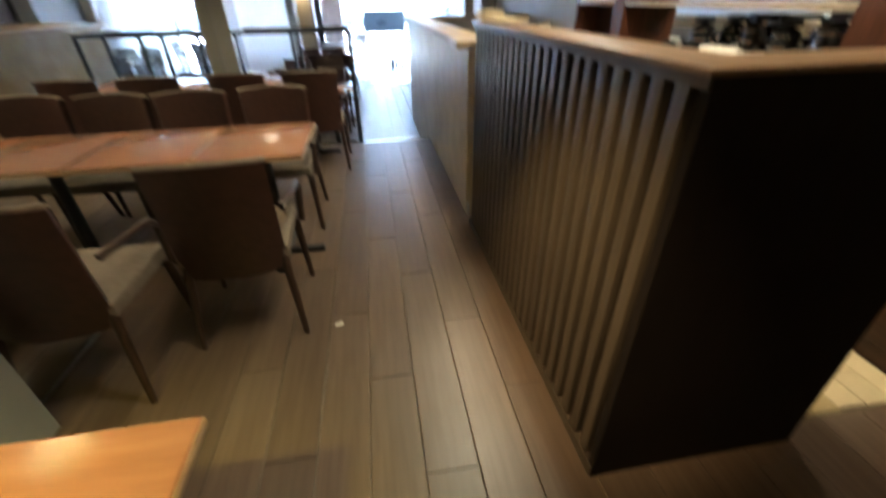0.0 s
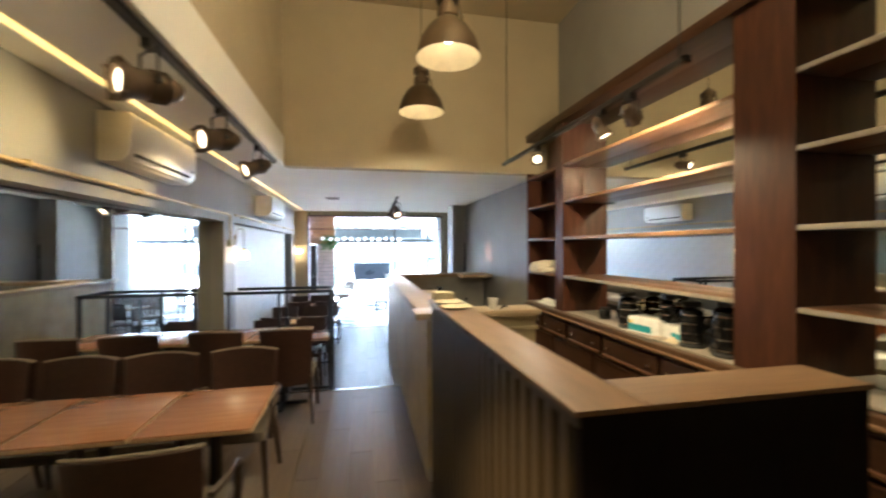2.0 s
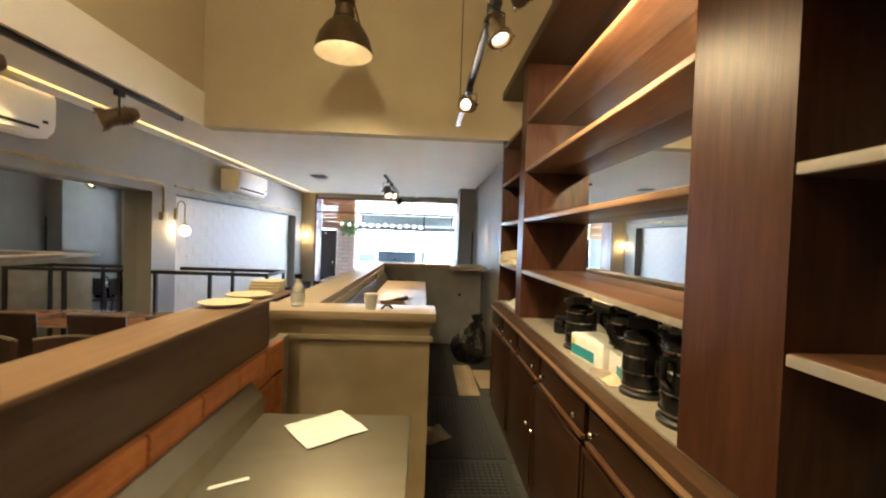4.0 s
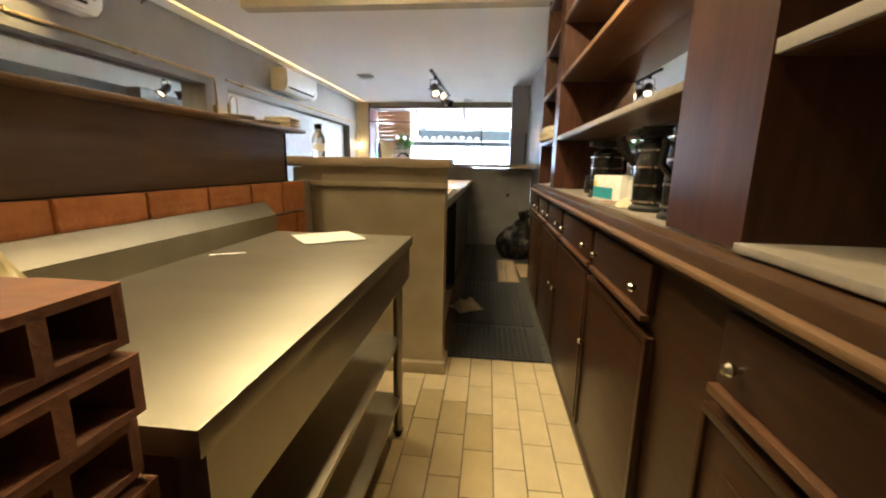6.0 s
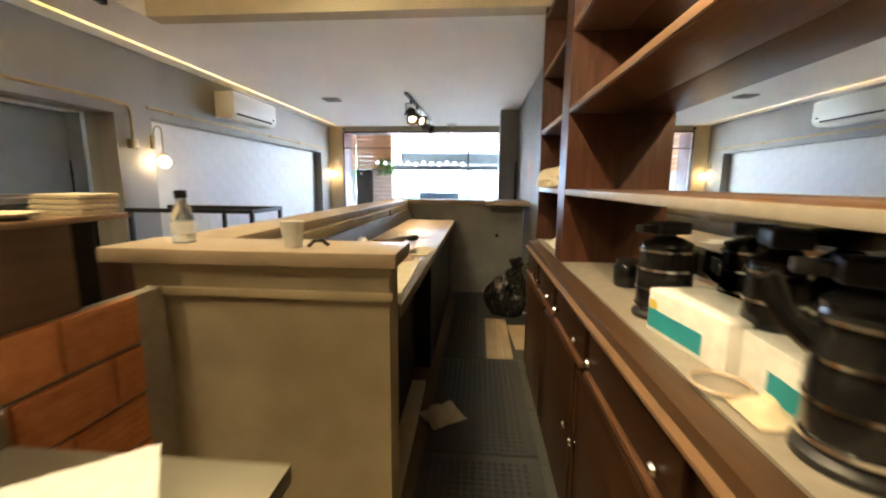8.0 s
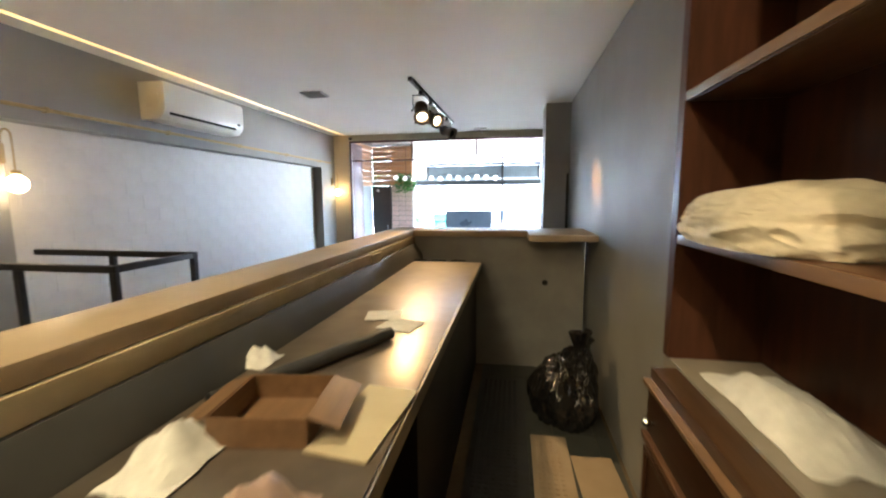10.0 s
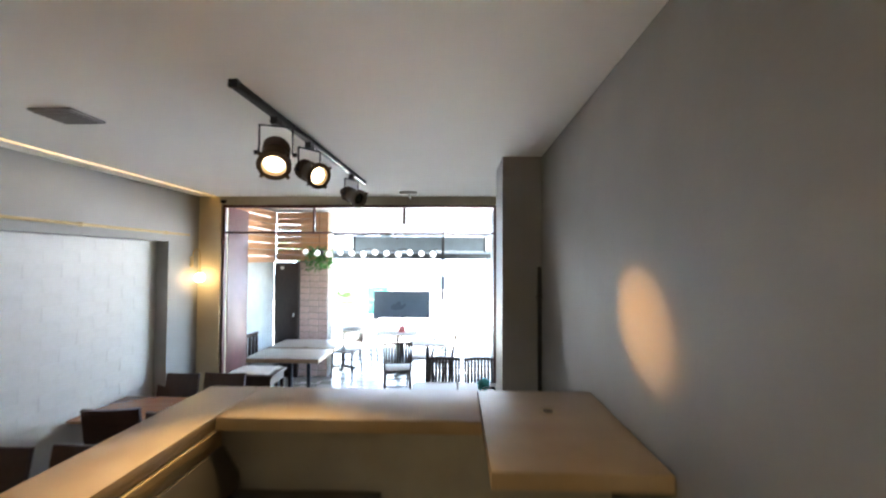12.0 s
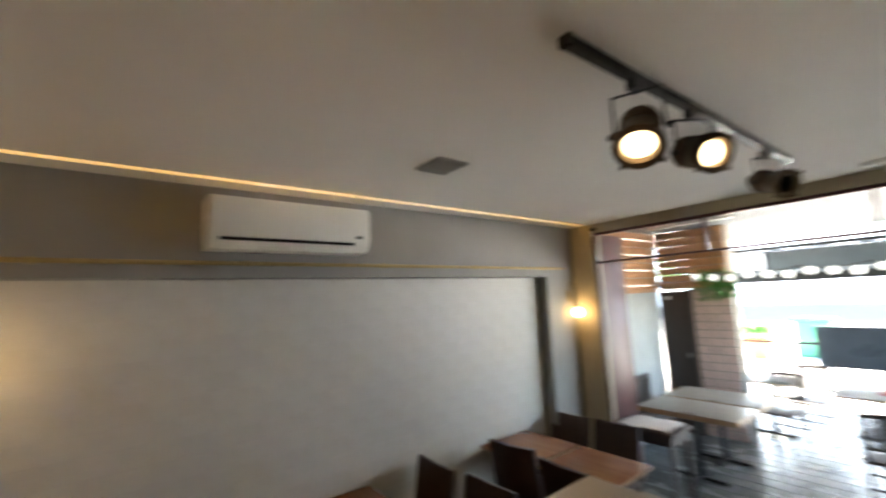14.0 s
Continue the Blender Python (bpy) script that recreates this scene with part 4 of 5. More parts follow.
part("valance", sheet(112, 3, lambda u, v: (-2.6 + 5.6 * u, 16.5, 2.06 - v * (0.14 + 0.04 * abs(math.sin(u * 56 * math.pi / 2)))), 0.006), AWN, awning)
rail = thing("veranda_railing", "thin dark metal railing at the edge of the veranda", "railing")
part("top_rail", rod((-1.45, 14.7, 0.78), (1.27, 14.7, 0.78), 0.02), BLACK_METAL, rail)
for i in range(4):
    x = -1.42 + i * 0.89
    part("post", rod((x, 14.7, FRONT), (x, 14.7, 0.78), 0.016), BLACK_METAL, rail)
lat = thing("lattice_planter_screen", "white and dark lattice screen panel standing at the opening", "screen", "", (1.42, 13.2, FRONT))
part("frame", made(-0.02, 0.02, -0.5, 0.5, 0.0, 0.06), BLACK_METAL, lat)
part("frame_top", made(-0.02, 0.02, -0.5, 0.5, 0.68, 0.74), BLACK_METAL, lat)
for i in range(11):
    part("slat", made(-0.012, 0.012, -0.48 + i * 0.094, -0.45 + i * 0.094, 0.06, 0.68), BLACK_METAL, lat)

string = thing("string_lights", "string of round white globe bulbs across the opening", "string lights")
pts = [(-1.05 + 2.35 * i / 24, 12.2, 1.965 - 0.05 * math.sin(math.pi * (i % 6) / 6)) for i in range(25)]
part("wire", bent(pts, 0.006), BLACK_METAL, string)
WHITE_GLOBE = material("white_globe_plastic", (0.85, 0.85, 0.82), 0.3, emit=0.6, emit_colour=(1, 1, 0.95), bump=0)
for i in range(12):
    bm = bmesh.new()
    bmesh.ops.create_uvsphere(bm, u_segments=16, v_segments=10, radius=0.05, matrix=Matrix.Translation((-0.98 + i * 0.2, 12.2, 1.90 - 0.015 * (i % 3))))
    part("bulb", bm, WHITE_GLOBE, string)


def leafy(parent, n, reach, drop_, seed, size=0.09):
    rnd = random.Random(seed)
    bm = bmesh.new()
    for _ in range(n):
        a, r = rnd.uniform(0, 6.283), reach * rnd.random() ** 0.6
        c = Vector((r * math.cos(a), r * math.sin(a), rnd.uniform(-drop_, 0.12)))
        l = size * rnd.uniform(0.6, 1.3)
        q = Euler((rnd.uniform(-1, 1), rnd.uniform(-1, 1), rnd.uniform(0, 6.28))).to_matrix()
        vs = [bm.verts.new(c + q @ Vector(p)) for p in ((0, 0, 0), (l * 0.4, l * 0.26, 0.01), (l, 0, -0.012), (l * 0.4, -l * 0.26, 0.01))]
        bm.faces.new(vs[:3])
        bm.faces.new((vs[0], vs[2], vs[3]))
    return part("foliage", bm, LEAF, parent, smooth=False)


hp = thing("hanging_plant", "bright green trailing plant in a hanging pot", "plant", "", (-0.78, 12.3, 1.86))
part("pot", lathe([(0, -0.02), (0.08, -0.02), (0.10, 0.10), (0.09, 0.10), (0.07, 0.0), (0, 0.0)], 20), BLACK_METAL, hp)
part("cord", rod((0, 0, 0.1), (0, 0, 0.76), 0.004, seg=6), BLACK_METAL, hp)
leafy(hp, 260, 0.24, 0.26, 5)

tv = thing("television", "large flat dark screen on a slim black stand", "television", "", (0.46, 13.9, FRONT))
# Haze and glare over the screen are put into its blue grey colour.
part("screen", made(-0.60, 0.60, -0.02, 0.02, 0.845, 1.42, bevel=0.006), material("hazed_dark_screen", (0.05, 0.06, 0.072), 0.3, scale=6, bump=0.02), tv)
part("rear_housing", made(-0.30, 0.30, 0.021, 0.05, 0.95, 1.25, bevel=0.01), BLACK_METAL, tv)
part("pole", rod((0, 0.055, 0.02), (0, 0.055, 1.0), 0.025), BLACK_METAL, tv)
part("base", made(-0.3, 0.3, -0.25, 0.25, 0.0, 0.02, bevel=0.006), BLACK_METAL, tv)
nb = thing("napkin_holder", "small pinkish red napkin holder on the veranda table", "napkin holder", "", (0.62, 12.75, FRONT + 0.75))
part("holder", made(-0.06, 0.06, -0.04, 0.04, 0.0, 0.11, bevel=0.008), material("pink_plastic", (0.55, 0.14, 0.13), 0.4, scale=10), nb)
part("napkins", made(-0.05, 0.05, -0.025, 0.025, 0.10, 0.13), PAPER, nb)
vs_ = thing("ceiling_fitting", "small dark fitting on the veranda ceiling", "fitting", "", (1.9, 11.2, 2.62))
part("box", made(-0.06, 0.06, -0.06, 0.06, -0.10, -0.001, bevel=0.01), BLACK_METAL, vs_)
vf = thing("ceiling_lamp", "long white lamp batten on the veranda ceiling", "ceiling lamp", "", (-0.8, 11.6, 2.62))
part("batten", made(-0.5, 0.5, -0.05, 0.05, -0.05, -0.001, bevel=0.01), AC_WHITE, vf)
ps = thing("ceiling_sensor", "small white sensor on the ceiling by the window", "sensor", "", (1.10, 9.6, LOW))
part("body", made(-0.09, 0.09, -0.03, 0.03, -0.03, -0.001, bevel=0.008), AC_WHITE, ps)
part("arm", rod((0, 0, -0.03), (0.02, 0.05, -0.07), 0.012), AC_WHITE, ps)
cc = thing("corner_camera", "tiny black camera under the ceiling corner", "camera", "", (-1.08, 9.9, 2.44))
part("body", rod((0, 0, 0), (0, -0.05, -0.01), 0.022), BLACK_GLOSS, cc)

dp = thing("drain_pipe", "thin black upright pipe in the corner by the column", "pipe", "", (2.198, 8.13, FRONT))
part("pipe", rod((0, 0, 0), (0, 0, 2.02), 0.014, seg=14), BLACK_METAL, dp)
for z in (0.4, 1.1, 1.8):
    part("clip", made(-0.018, 0.018, -0.018, 0.024, z, z + 0.02, bevel=0.003), BLACK_METAL, dp)

# ---- street beyond the veranda ----
ASPHALT = material("asphalt", (0.055, 0.055, 0.055), 0.9, scale=40, bump=0.5)
# Pavement made wider and paler than concrete to throw sunlight onto the ceilings.
PAVE = material("sun_bounce_pavement", (0.62, 0.60, 0.56), 0.85, second=(0.52, 0.50, 0.46), scale=6, bump=0.3)
structure("pavement", made(-40, 40, 15.2, 27.0, -0.6, FRONT - 0.03), PAVE, "pavement outside the veranda, widened and paled to bounce sunlight indoors", "pavement")
structure("ground", made(-400, 400, 27.0, 420, -0.75, FRONT - 0.16), ASPHALT, "grey asphalt street reaching into the distance", "ground")
GLOW = material("hazy_bright_sky", (1, 1, 1), 1.0, emit=1.6, emit_colour=(0.93, 0.97, 1.0), bump=0)
structure("backdrop", made(-70, 70, 62, 62.4, -0.4, 34), GLOW, "hazy overbright sky and distance", "backdrop")

for x, y, h, s in ((-5.5, 24.0, 3.4, 11), (-9.5, 26.0, 4.2, 12)):
    tree = thing("street_tree", "slender street tree with loose light green foliage", "tree", "street trees", (x, y, FRONT - 0.03))
    bm = rod((0, 0, 0), (0.05, 0, h * 0.55), 0.10, 0.06)
    for k in range(5):
        a = k * 1.256
        tube(bm, (0.04, 0, h * (0.42 + 0.03 * k)), (0.7 * math.cos(a), 0.7 * math.sin(a), h * (0.62 + 0.05 * k)), 0.04, 0.012, seg=7)
    part("trunk", bm, DARK_WOOD, tree)
    rnd = random.Random(s)
    bm = bmesh.new()
    for _ in range(1500):
        k = rnd.randrange(7)
        a = k * 0.9
        c = Vector((0.75 * math.cos(a), 0.75 * math.sin(a), h * (0.55 + 0.07 * k))) + Vector((rnd.gauss(0, 0.38), rnd.gauss(0, 0.38), rnd.gauss(0, 0.3)))
        l = rnd.uniform(0.08, 0.18)
        q = Euler((rnd.uniform(-1.5, 1.5), rnd.uniform(-1.5, 1.5), rnd.uniform(0, 6.28))).to_matrix()
        vs = [bm.verts.new(c + q @ Vector(p)) for p in ((0, 0, 0), (l * 0.5, l * 0.3, 0), (l, 0, 0), (l * 0.5, -l * 0.3, 0))]
        bm.faces.new(vs)
    part("crown", bm, LEAF, tree, smooth=False)

car = thing("parked_car", "dark parked car across the bright street", "car", "", (5.6, 30.0, FRONT - 0.16))
CARP = material("dark_blue_car_paint", (0.05, 0.07, 0.11), 0.25, scale=10, bump=0.0)
bm = bmesh.new()
prof = [(-2.1, 0.3), (-2.15, 0.75), (-1.3, 0.95), (-0.75, 1.42), (0.7, 1.45), (1.4, 1.0), (2.05, 0.85), (2.12, 0.3)]
L = [bm.verts.new((x, -0.82, z)) for x, z in prof]
R = [bm.verts.new((x, 0.82, z)) for x, z in prof]
for i in range(len(prof)):
    j = (i + 1) % len(prof)
    bm.faces.new((L[i], L[j], R[j], R[i]))
bm.faces.new(L)
bm.faces.new(R)
bmesh.ops.bevel(bm, geom=list(bm.edges), offset=0.06, segments=3, affect="EDGES")
part("body", bm, CARP, car)
part("side_window", made(-0.70, 0.95, -0.835, -0.80, 0.98, 1.34, bevel=0.02), BLACK_GLOSS, car)
for x in (-1.3, 1.35):
    w = part("wheel", rod((x, -0.86, 0.31), (x, -0.62, 0.31), 0.31, seg=24), RUBBER, car)
    part("rim", rod((x, -0.87, 0.31), (x, -0.855, 0.31), 0.19, seg=20), CHROME, w)
pot = thing("street_planter", "large terracotta street planter with a small green shrub", "planter", "", (-2.6, 20.5, FRONT - 0.03))
part("pot", lathe([(0, 0), (0.25, 0), (0.36, 0.5), (0.38, 0.55), (0.33, 0.55), (0.3, 0.45), (0, 0.45)], 24), BRICK, pot)
bush = leafy(pot, 300, 0.4, 0.0, 9, 0.16)
bush.location = (0, 0, 0.75)
bin_ = thing("street_bin", "green street litter bin on the pavement", "bin", "", (-1.5, 21.5, FRONT - 0.03))
part("body", made(-0.4, 0.4, -0.3, 0.3, 0.0, 1.0, bevel=0.05), material("green_plastic", (0.03, 0.22, 0.12), 0.45, scale=10), bin_)
part("lid", made(-0.43, 0.43, -0.33, 0.33, 1.0, 1.1, bevel=0.04), material("green_plastic_lid", (0.03, 0.18, 0.10), 0.45, scale=10), bin_)

# ---- railing frame at the steps ----
rf = thing("guard_rail", "black square tube guard rail frame above the floor step", "railing")
for y in (4.93, 5.42):
    part("top_bar", made(LX, -0.25, y - 0.017, y + 0.017, 1.116, 1.15, bevel=0.003), BLACK_METAL, rf)
part("end_bar", made(-0.285, -0.25, 4.948, 5.402, 1.116, 1.149, bevel=0.003), BLACK_METAL, rf)
for x, y, z in ((-0.267, 4.93, -0.15), (-0.267, 5.42, FRONT), (-0.83, 4.93, -0.15), (-1.36, 4.93, -0.15), (-0.83, 5.42, FRONT)):
    part("post", made(x - 0.015, x + 0.015, y - 0.015, y + 0.015, z, 1.116), BLACK_METAL, rf)
for y, z in ((4.856, -0.004), (5.158, -0.149)):
    n = tagged(new("step_nosing", None), "pale metal strip along the step edge", "step edge", kind="structure")
    part("strip", made(-1.39, 0.56, y - 0.05, y + 0.004, z - 0.004, z + 0.006, bevel=0.002), CHROME, n)


# ---- things on and behind the bar ----
def crumpled(name, label, category, place, w, d, h, mat, seed, part_name="cloth", nx=22, ny=18, turn=0.0, full=1.0):
    """A crumpled cloth, bag or paper: a creased sheet with a raised middle, resting on its place."""
    t = thing(name, label, category, "", place, turn)
    def fn(u, v):
        r = math.hypot(u - 0.5, v - 0.5) * 2
        lump = max(0.0, 1 - r * r)
        lump = lump ** full
        n1 = noise.noise((u * 3 + seed, v * 3, seed * 0.7))
        n2 = noise.noise((u * 8 + seed, v * 8, 3.1))
        edge = 0.12 * noise.noise((u * 4 + seed * 2, v * 4, 9.0))
        return ((u - 0.5) * w * (1 + edge), (v - 0.5) * d * (1 + edge), 0.004 + h * lump * (0.65 + 0.5 * n1) + h * 0.22 * abs(n2) * (0.3 + lump))
    part(part_name, sheet(nx, ny, fn, 0.003), mat, t)
    return t


towel = thing("paper_towel", "square white paper towel lying flat on the steel table", "paper towel", "", (0.985, 2.19, 0.868), 38)
part("sheet", sheet(24, 20, lambda u, v: ((u - 0.5) * 0.225, (v - 0.5) * 0.205, 0.004 + 0.006 * abs(noise.noise((u * 5, v * 5, 2.0))) + 0.001 * math.sin(u * 60) * math.sin(v * 60)), 0.0015), PAPER, towel)
strip = thing("paper_scrap", "narrow pale paper scrap on the steel table", "paper", "", (0.80, 1.86, 0.868), 30)
part("sheet", made(-0.05, 0.05, -0.008, 0.008, 0.001, 0.003), PAPER, strip)
BAGCLEAR = material("thin_yellowish_plastic", (0.62, 0.52, 0.28), 0.25, second=(0.5, 0.4, 0.2), scale=12, bump=0.6, bump_scale=25)
crumpled("plastic_bag", "crumpled translucent yellowish plastic bag on the steel table", "plastic bag", (0.77, 1.27, 0.867), 0.12, 0.18, 0.14, BAGCLEAR, 3, "bag", full=0.6)
crumpled("floor_cloth", "cream cloth dropped on the black rubber mat", "cloth", (1.44, 3.88, 0.016), 0.22, 0.20, 0.10, CLOTH, 7, turn=35, full=0.7)
heap = thing("shelf_cloth", "cream tablecloth heaped on the cabinet shelf", "cloth", "", (2.125, 4.28, 1.36))
bm = bmesh.new()
bmesh.ops.create_icosphere(bm, subdivisions=6, radius=1.0)
for v in bm.verts:
    d = v.co.normalized()
    n = noise.noise((d.x * 1.1 + 4.0, d.y * 1.3, d.z * 1.1))
    fold = abs(noise.noise((d.x * 2.2 + d.y, d.y * 1.6 + d.z * 2.5, d.z * 1.2 + 7.0)))
    crease = abs(noise.noise((d.x * 6 + d.z * 3, d.y * 4, d.z * 7)))
    k = 1 + 0.22 * n - 0.16 * fold - 0.05 * crease
    v.co = Vector((math.copysign(abs(d.x) ** 0.75, d.x) * 0.145 * k, math.copysign(abs(d.y) ** 0.8, d.y) * 0.27 * k, max(0.001 + 0.001 * crease, 0.03 + d.z * 0.10 * k * (1 - 0.35 * d.y))))
part("cloth", bm, CLOTH, heap)
crumpled("counter_cloth", "pale crumpled cloth on the cabinet counter", "cloth", (2.165, 4.22, 1.004), 0.18, 0.4, 0.07, PAPER, 8)
crumpled("clear_bag", "small clear crumpled bag on the bar worktop", "plastic bag", (0.82, 4.42, 0.956), 0.10, 0.12, 0.06, PAPER, 21, "bag")


def coffee_urn(x, y, h=0.30, r=0.088, turn=0.0, spout=True):
    u = thing("coffee_urn", "round black coffee urn with narrow chrome bands", "coffee urn", "coffee urns", (x, y, 1.004), turn)
    part("foot", lathe([(0, 0), (r * 1.12, 0), (r * 1.12, 0.012), (r * 0.95, 0.022), (0, 0.022)], 28), BLACK_METAL, u)
    part("body", lathe([(r * 0.95, 0.02), (r, 0.03), (r * 1.03, h * 0.45), (r * 0.97, h * 0.8), (r * 0.9, h * 0.86), (0, h * 0.86)], 32), BLACK_GLOSS, u)
    for z in (0.12, 0.34, 0.58, 0.80):
        part("band", lathe([(r * 1.0, h * z), (r * 1.055, h * z), (r * 1.055, h * z + 0.007), (r * 1.0, h * z + 0.007)], 32), CHROME, u, "chrome band")
    part("lid", lathe([(r * 0.92, h * 0.86), (r * 0.95, h * 0.9), (r * 0.55, h * 0.96), (0.02, h * 0.98), (0.02, h * 1.04), (0, h * 1.05)], 28), BLACK_GLOSS, u)
    part("pump_head", box(made(-0.05, 0.055, -0.034, 0.034, h * 1.0, h * 1.0 + 0.035, bevel=0.008), 0.05, 0.10, -0.016, 0.016, h * 1.0 + 0.006, h * 1.0 + 0.028, bevel=0.006), BLACK_METAL, u)
    part("handle", bent([(-r * 0.95, 0, h * 0.72), (-r * 1.45, 0, h * 0.76), (-r * 1.5, 0, h * 0.55), (-r * 1.02, 0, h * 0.42)], 0.010), BLACK_GLOSS, u)
    if spout:
        part("spout", bent([(r * 0.9, 0, h * 0.62), (r * 1.5, 0, h * 0.78), (r * 1.85, 0, h * 1.0)], 0.016), BLACK_GLOSS, u)
    return u


coffee_urn(2.16, 2.86, 0.24, 0.07, 200, False)
coffee_urn(2.15, 2.22, 0.25, 0.068, 150)
coffee_urn(2.165, 1.97, 0.285, 0.080, 20, False)
coffee_urn(2.215, 2.50, 0.26, 0.055, 70)
coffee_urn(2.20, 2.05, 0.20, 0.06, -60)
jar = thing("dark_jar", "small dark jar on the pale cabinet counter", "jar", "", (2.19, 3.22, 1.004))
part("body", lathe([(0, 0), (0.045, 0), (0.05, 0.02), (0.05, 0.07), (0.04, 0.085), (0, 0.085)], 20), BLACK_GLOSS, jar)
part("lid", lathe([(0.042, 0.085), (0.042, 0.10), (0, 0.102)], 20), BLACK_METAL, jar)
bx = thing("carton_box", "white carton box with a teal printed band", "box", "", (2.17, 2.62, 1.004), 8)
part("carton", made(-0.075, 0.075, -0.14, 0.14, 0.0, 0.11, bevel=0.003), PAPER, bx)
part("teal_band", made(-0.0765, -0.0755, -0.07, 0.135, 0.012, 0.06), material("teal_print", (0.03, 0.30, 0.36), 0.5, scale=10), bx, "teal printed band")
part("yellow_mark", made(-0.0775, -0.0766, 0.10, 0.13, 0.062, 0.085), material("yellow_print", (0.7, 0.55, 0.08), 0.5, scale=10), bx)
part("flap", made(-0.07, 0.07, -0.13, 0.13, 0.110, 0.113), PAPER, bx)
bx2 = thing("carton_box", "white carton box with a teal corner behind the urns", "box", "", (2.20, 2.36, 1.004), -4)
part("carton", made(-0.065, 0.065, -0.11, 0.11, 0.0, 0.10, bevel=0.003), PAPER, bx2)
part("teal_band", made(-0.0665, -0.0655, -0.10, 0.02, 0.012, 0.055), material("teal_print_band", (0.03, 0.30, 0.36), 0.5, scale=10), bx2, "teal printed corner")
cable = thing("power_cable", "thin coiled pale cable on the cabinet counter", "cable", "", (2.08, 2.42, 1.010))
part("cord", lathe([(0.05, 0.0), (0.054, 0.004), (0.05, 0.008), (0.046, 0.004), (0.05, 0.0)], 24), SLAB, cable)
crumpled("small_bag", "small crumpled clear plastic bag on the cabinet counter", "plastic bag", (2.10, 2.33, 1.004), 0.08, 0.10, 0.04, SEAT_CREAM, 44, "bag")

# slab and worktop items
cup = thing("paper_cup", "pale paper cup standing on the cement slab", "cup", "", (1.045, 2.88, 1.181))
part("cup", lathe([(0, 0.002), (0.028, 0), (0.036, 0.075), (0.037, 0.08), (0.034, 0.078), (0.026, 0.006), (0, 0.006)], 24), PAPER, cup)
bug = thing("dark_clip", "small dark clip beside the paper cup", "clip", "", (1.13, 2.87, 1.181), 20)
part("jaw", bent([(-0.03, 0, 0.004), (-0.01, 0, 0.022), (0.012, 0, 0.022), (0.032, 0, 0.006)], 0.006, 6), BLACK_GLOSS, bug)
btl = thing("glass_bottle", "small clear bottle with a dark cap on the slab", "bottle", "", (0.654, 2.92, 1.181))
part("bottle", lathe([(0, 0.001), (0.032, 0), (0.034, 0.08), (0.028, 0.11), (0.016, 0.13), (0.016, 0.145), (0, 0.145)], 24), glass_material("milky_glass", (0.8, 0.85, 0.78), 0.25), btl)
part("cap", lathe([(0.018, 0.145), (0.019, 0.17), (0, 0.172)], 18), BLACK_GLOSS, btl)
part("label", lathe([(0.0352, 0.03), (0.0352, 0.07)], 24), PAPER, btl)
stack = thing("card_stack", "small stack of pale wooden boards on the counter top", "boards", "", (0.61, 2.605, TOPZ), 4)
for k in range(4):
    part("board", made(-0.065 + 0.004 * k, 0.065 + 0.004 * (k % 2), -0.055, 0.05 + 0.003 * k, 0.001 + 0.013 * k, 0.012 + 0.013 * k, bevel=0.003), SEAT_CREAM, stack)
for yy in (2.42, 2.22):
    pl = thing("serving_plate", "flat pale oval serving plate on the counter top", "plate", "serving plates", (0.61, yy, TOPZ))
    part("plate", lathe([(0, 0.003), (0.05, 0.002), (0.085, 0.012), (0.088, 0.015), (0.05, 0.007), (0, 0.006)], 28), SEAT_CREAM, pl)
roll = thing("cardboard_tube", "long dark grey plastic tube lying on the worktop", "tube", "", (1.03, 4.43, 0.978), 0)
part("tube", lathe([(0.016, -0.33), (0.022, -0.33), (0.022, 0.29), (0.016, 0.29), (0.016, 0.27), (0, 0.27)], 20, m=pose(0, 0, 0, 90, 0, 153)), RUBBER, roll)
for i, (x, y, a) in enumerate(((1.05, 4.96, 12), (1.16, 4.84, -14))):
    pp = thing("paper_napkin", "white paper napkin on the brown worktop", "napkin", "napkins", (x, y, 0.956), a)
    part("sheet", sheet(10, 10, lambda u, v, i=i: ((u - 0.5) * 0.15, (v - 0.5) * 0.14, 0.003 + 0.008 * abs(noise.noise((u * 3 + i, v * 3, 1.0)))), 0.0015), PAPER, pp)
tray = thing("cardboard_box", "small open brown cardboard box on the bar worktop", "box", "", (1.07, 4.12, 0.956), 8)
part("base", made(-0.10, 0.10, -0.10, 0.10, 0.0, 0.005), COUNTER_WOOD, tray)
for b in ((-0.10, 0.10, -0.104, -0.10), (-0.10, 0.10, 0.10, 0.104), (-0.104, -0.10, -0.104, 0.104), (0.10, 0.104, -0.104, 0.104)):
    part("side", made(*b, 0.0, 0.065), COUNTER_WOOD, tray)
for k in (-1, 1):
    part("flap", made(0.0, 0.07, -0.10, 0.10, -0.0015, 0.0015, m=pose(0.104 * k, 0, 0.066, 0, 20 if k > 0 else 160, 0)), COUNTER_WOOD, tray)
pad = thing("paper_pad", "cream paper pad lying by the worktop edge", "paper", "", (1.27, 4.16, 0.956), -6)
part("sheet", made(-0.07, 0.07, -0.15, 0.15, 0.0, 0.006, bevel=0.001), SEAT_CREAM, pad)
board = thing("cream_board", "long cream board lying on the worktop near its edge", "board", "", (1.25, 3.50, 0.956), 2)
part("board", made(-0.075, 0.075, -0.36, 0.36, 0.0, 0.012, bevel=0.003), SEAT_CREAM, board)
crumpled("pink_bag", "crumpled pinkish plastic bag on the worktop", "plastic bag", (1.20, 3.82, 0.956), 0.16, 0.18, 0.10, PINKISH, 31, "bag")
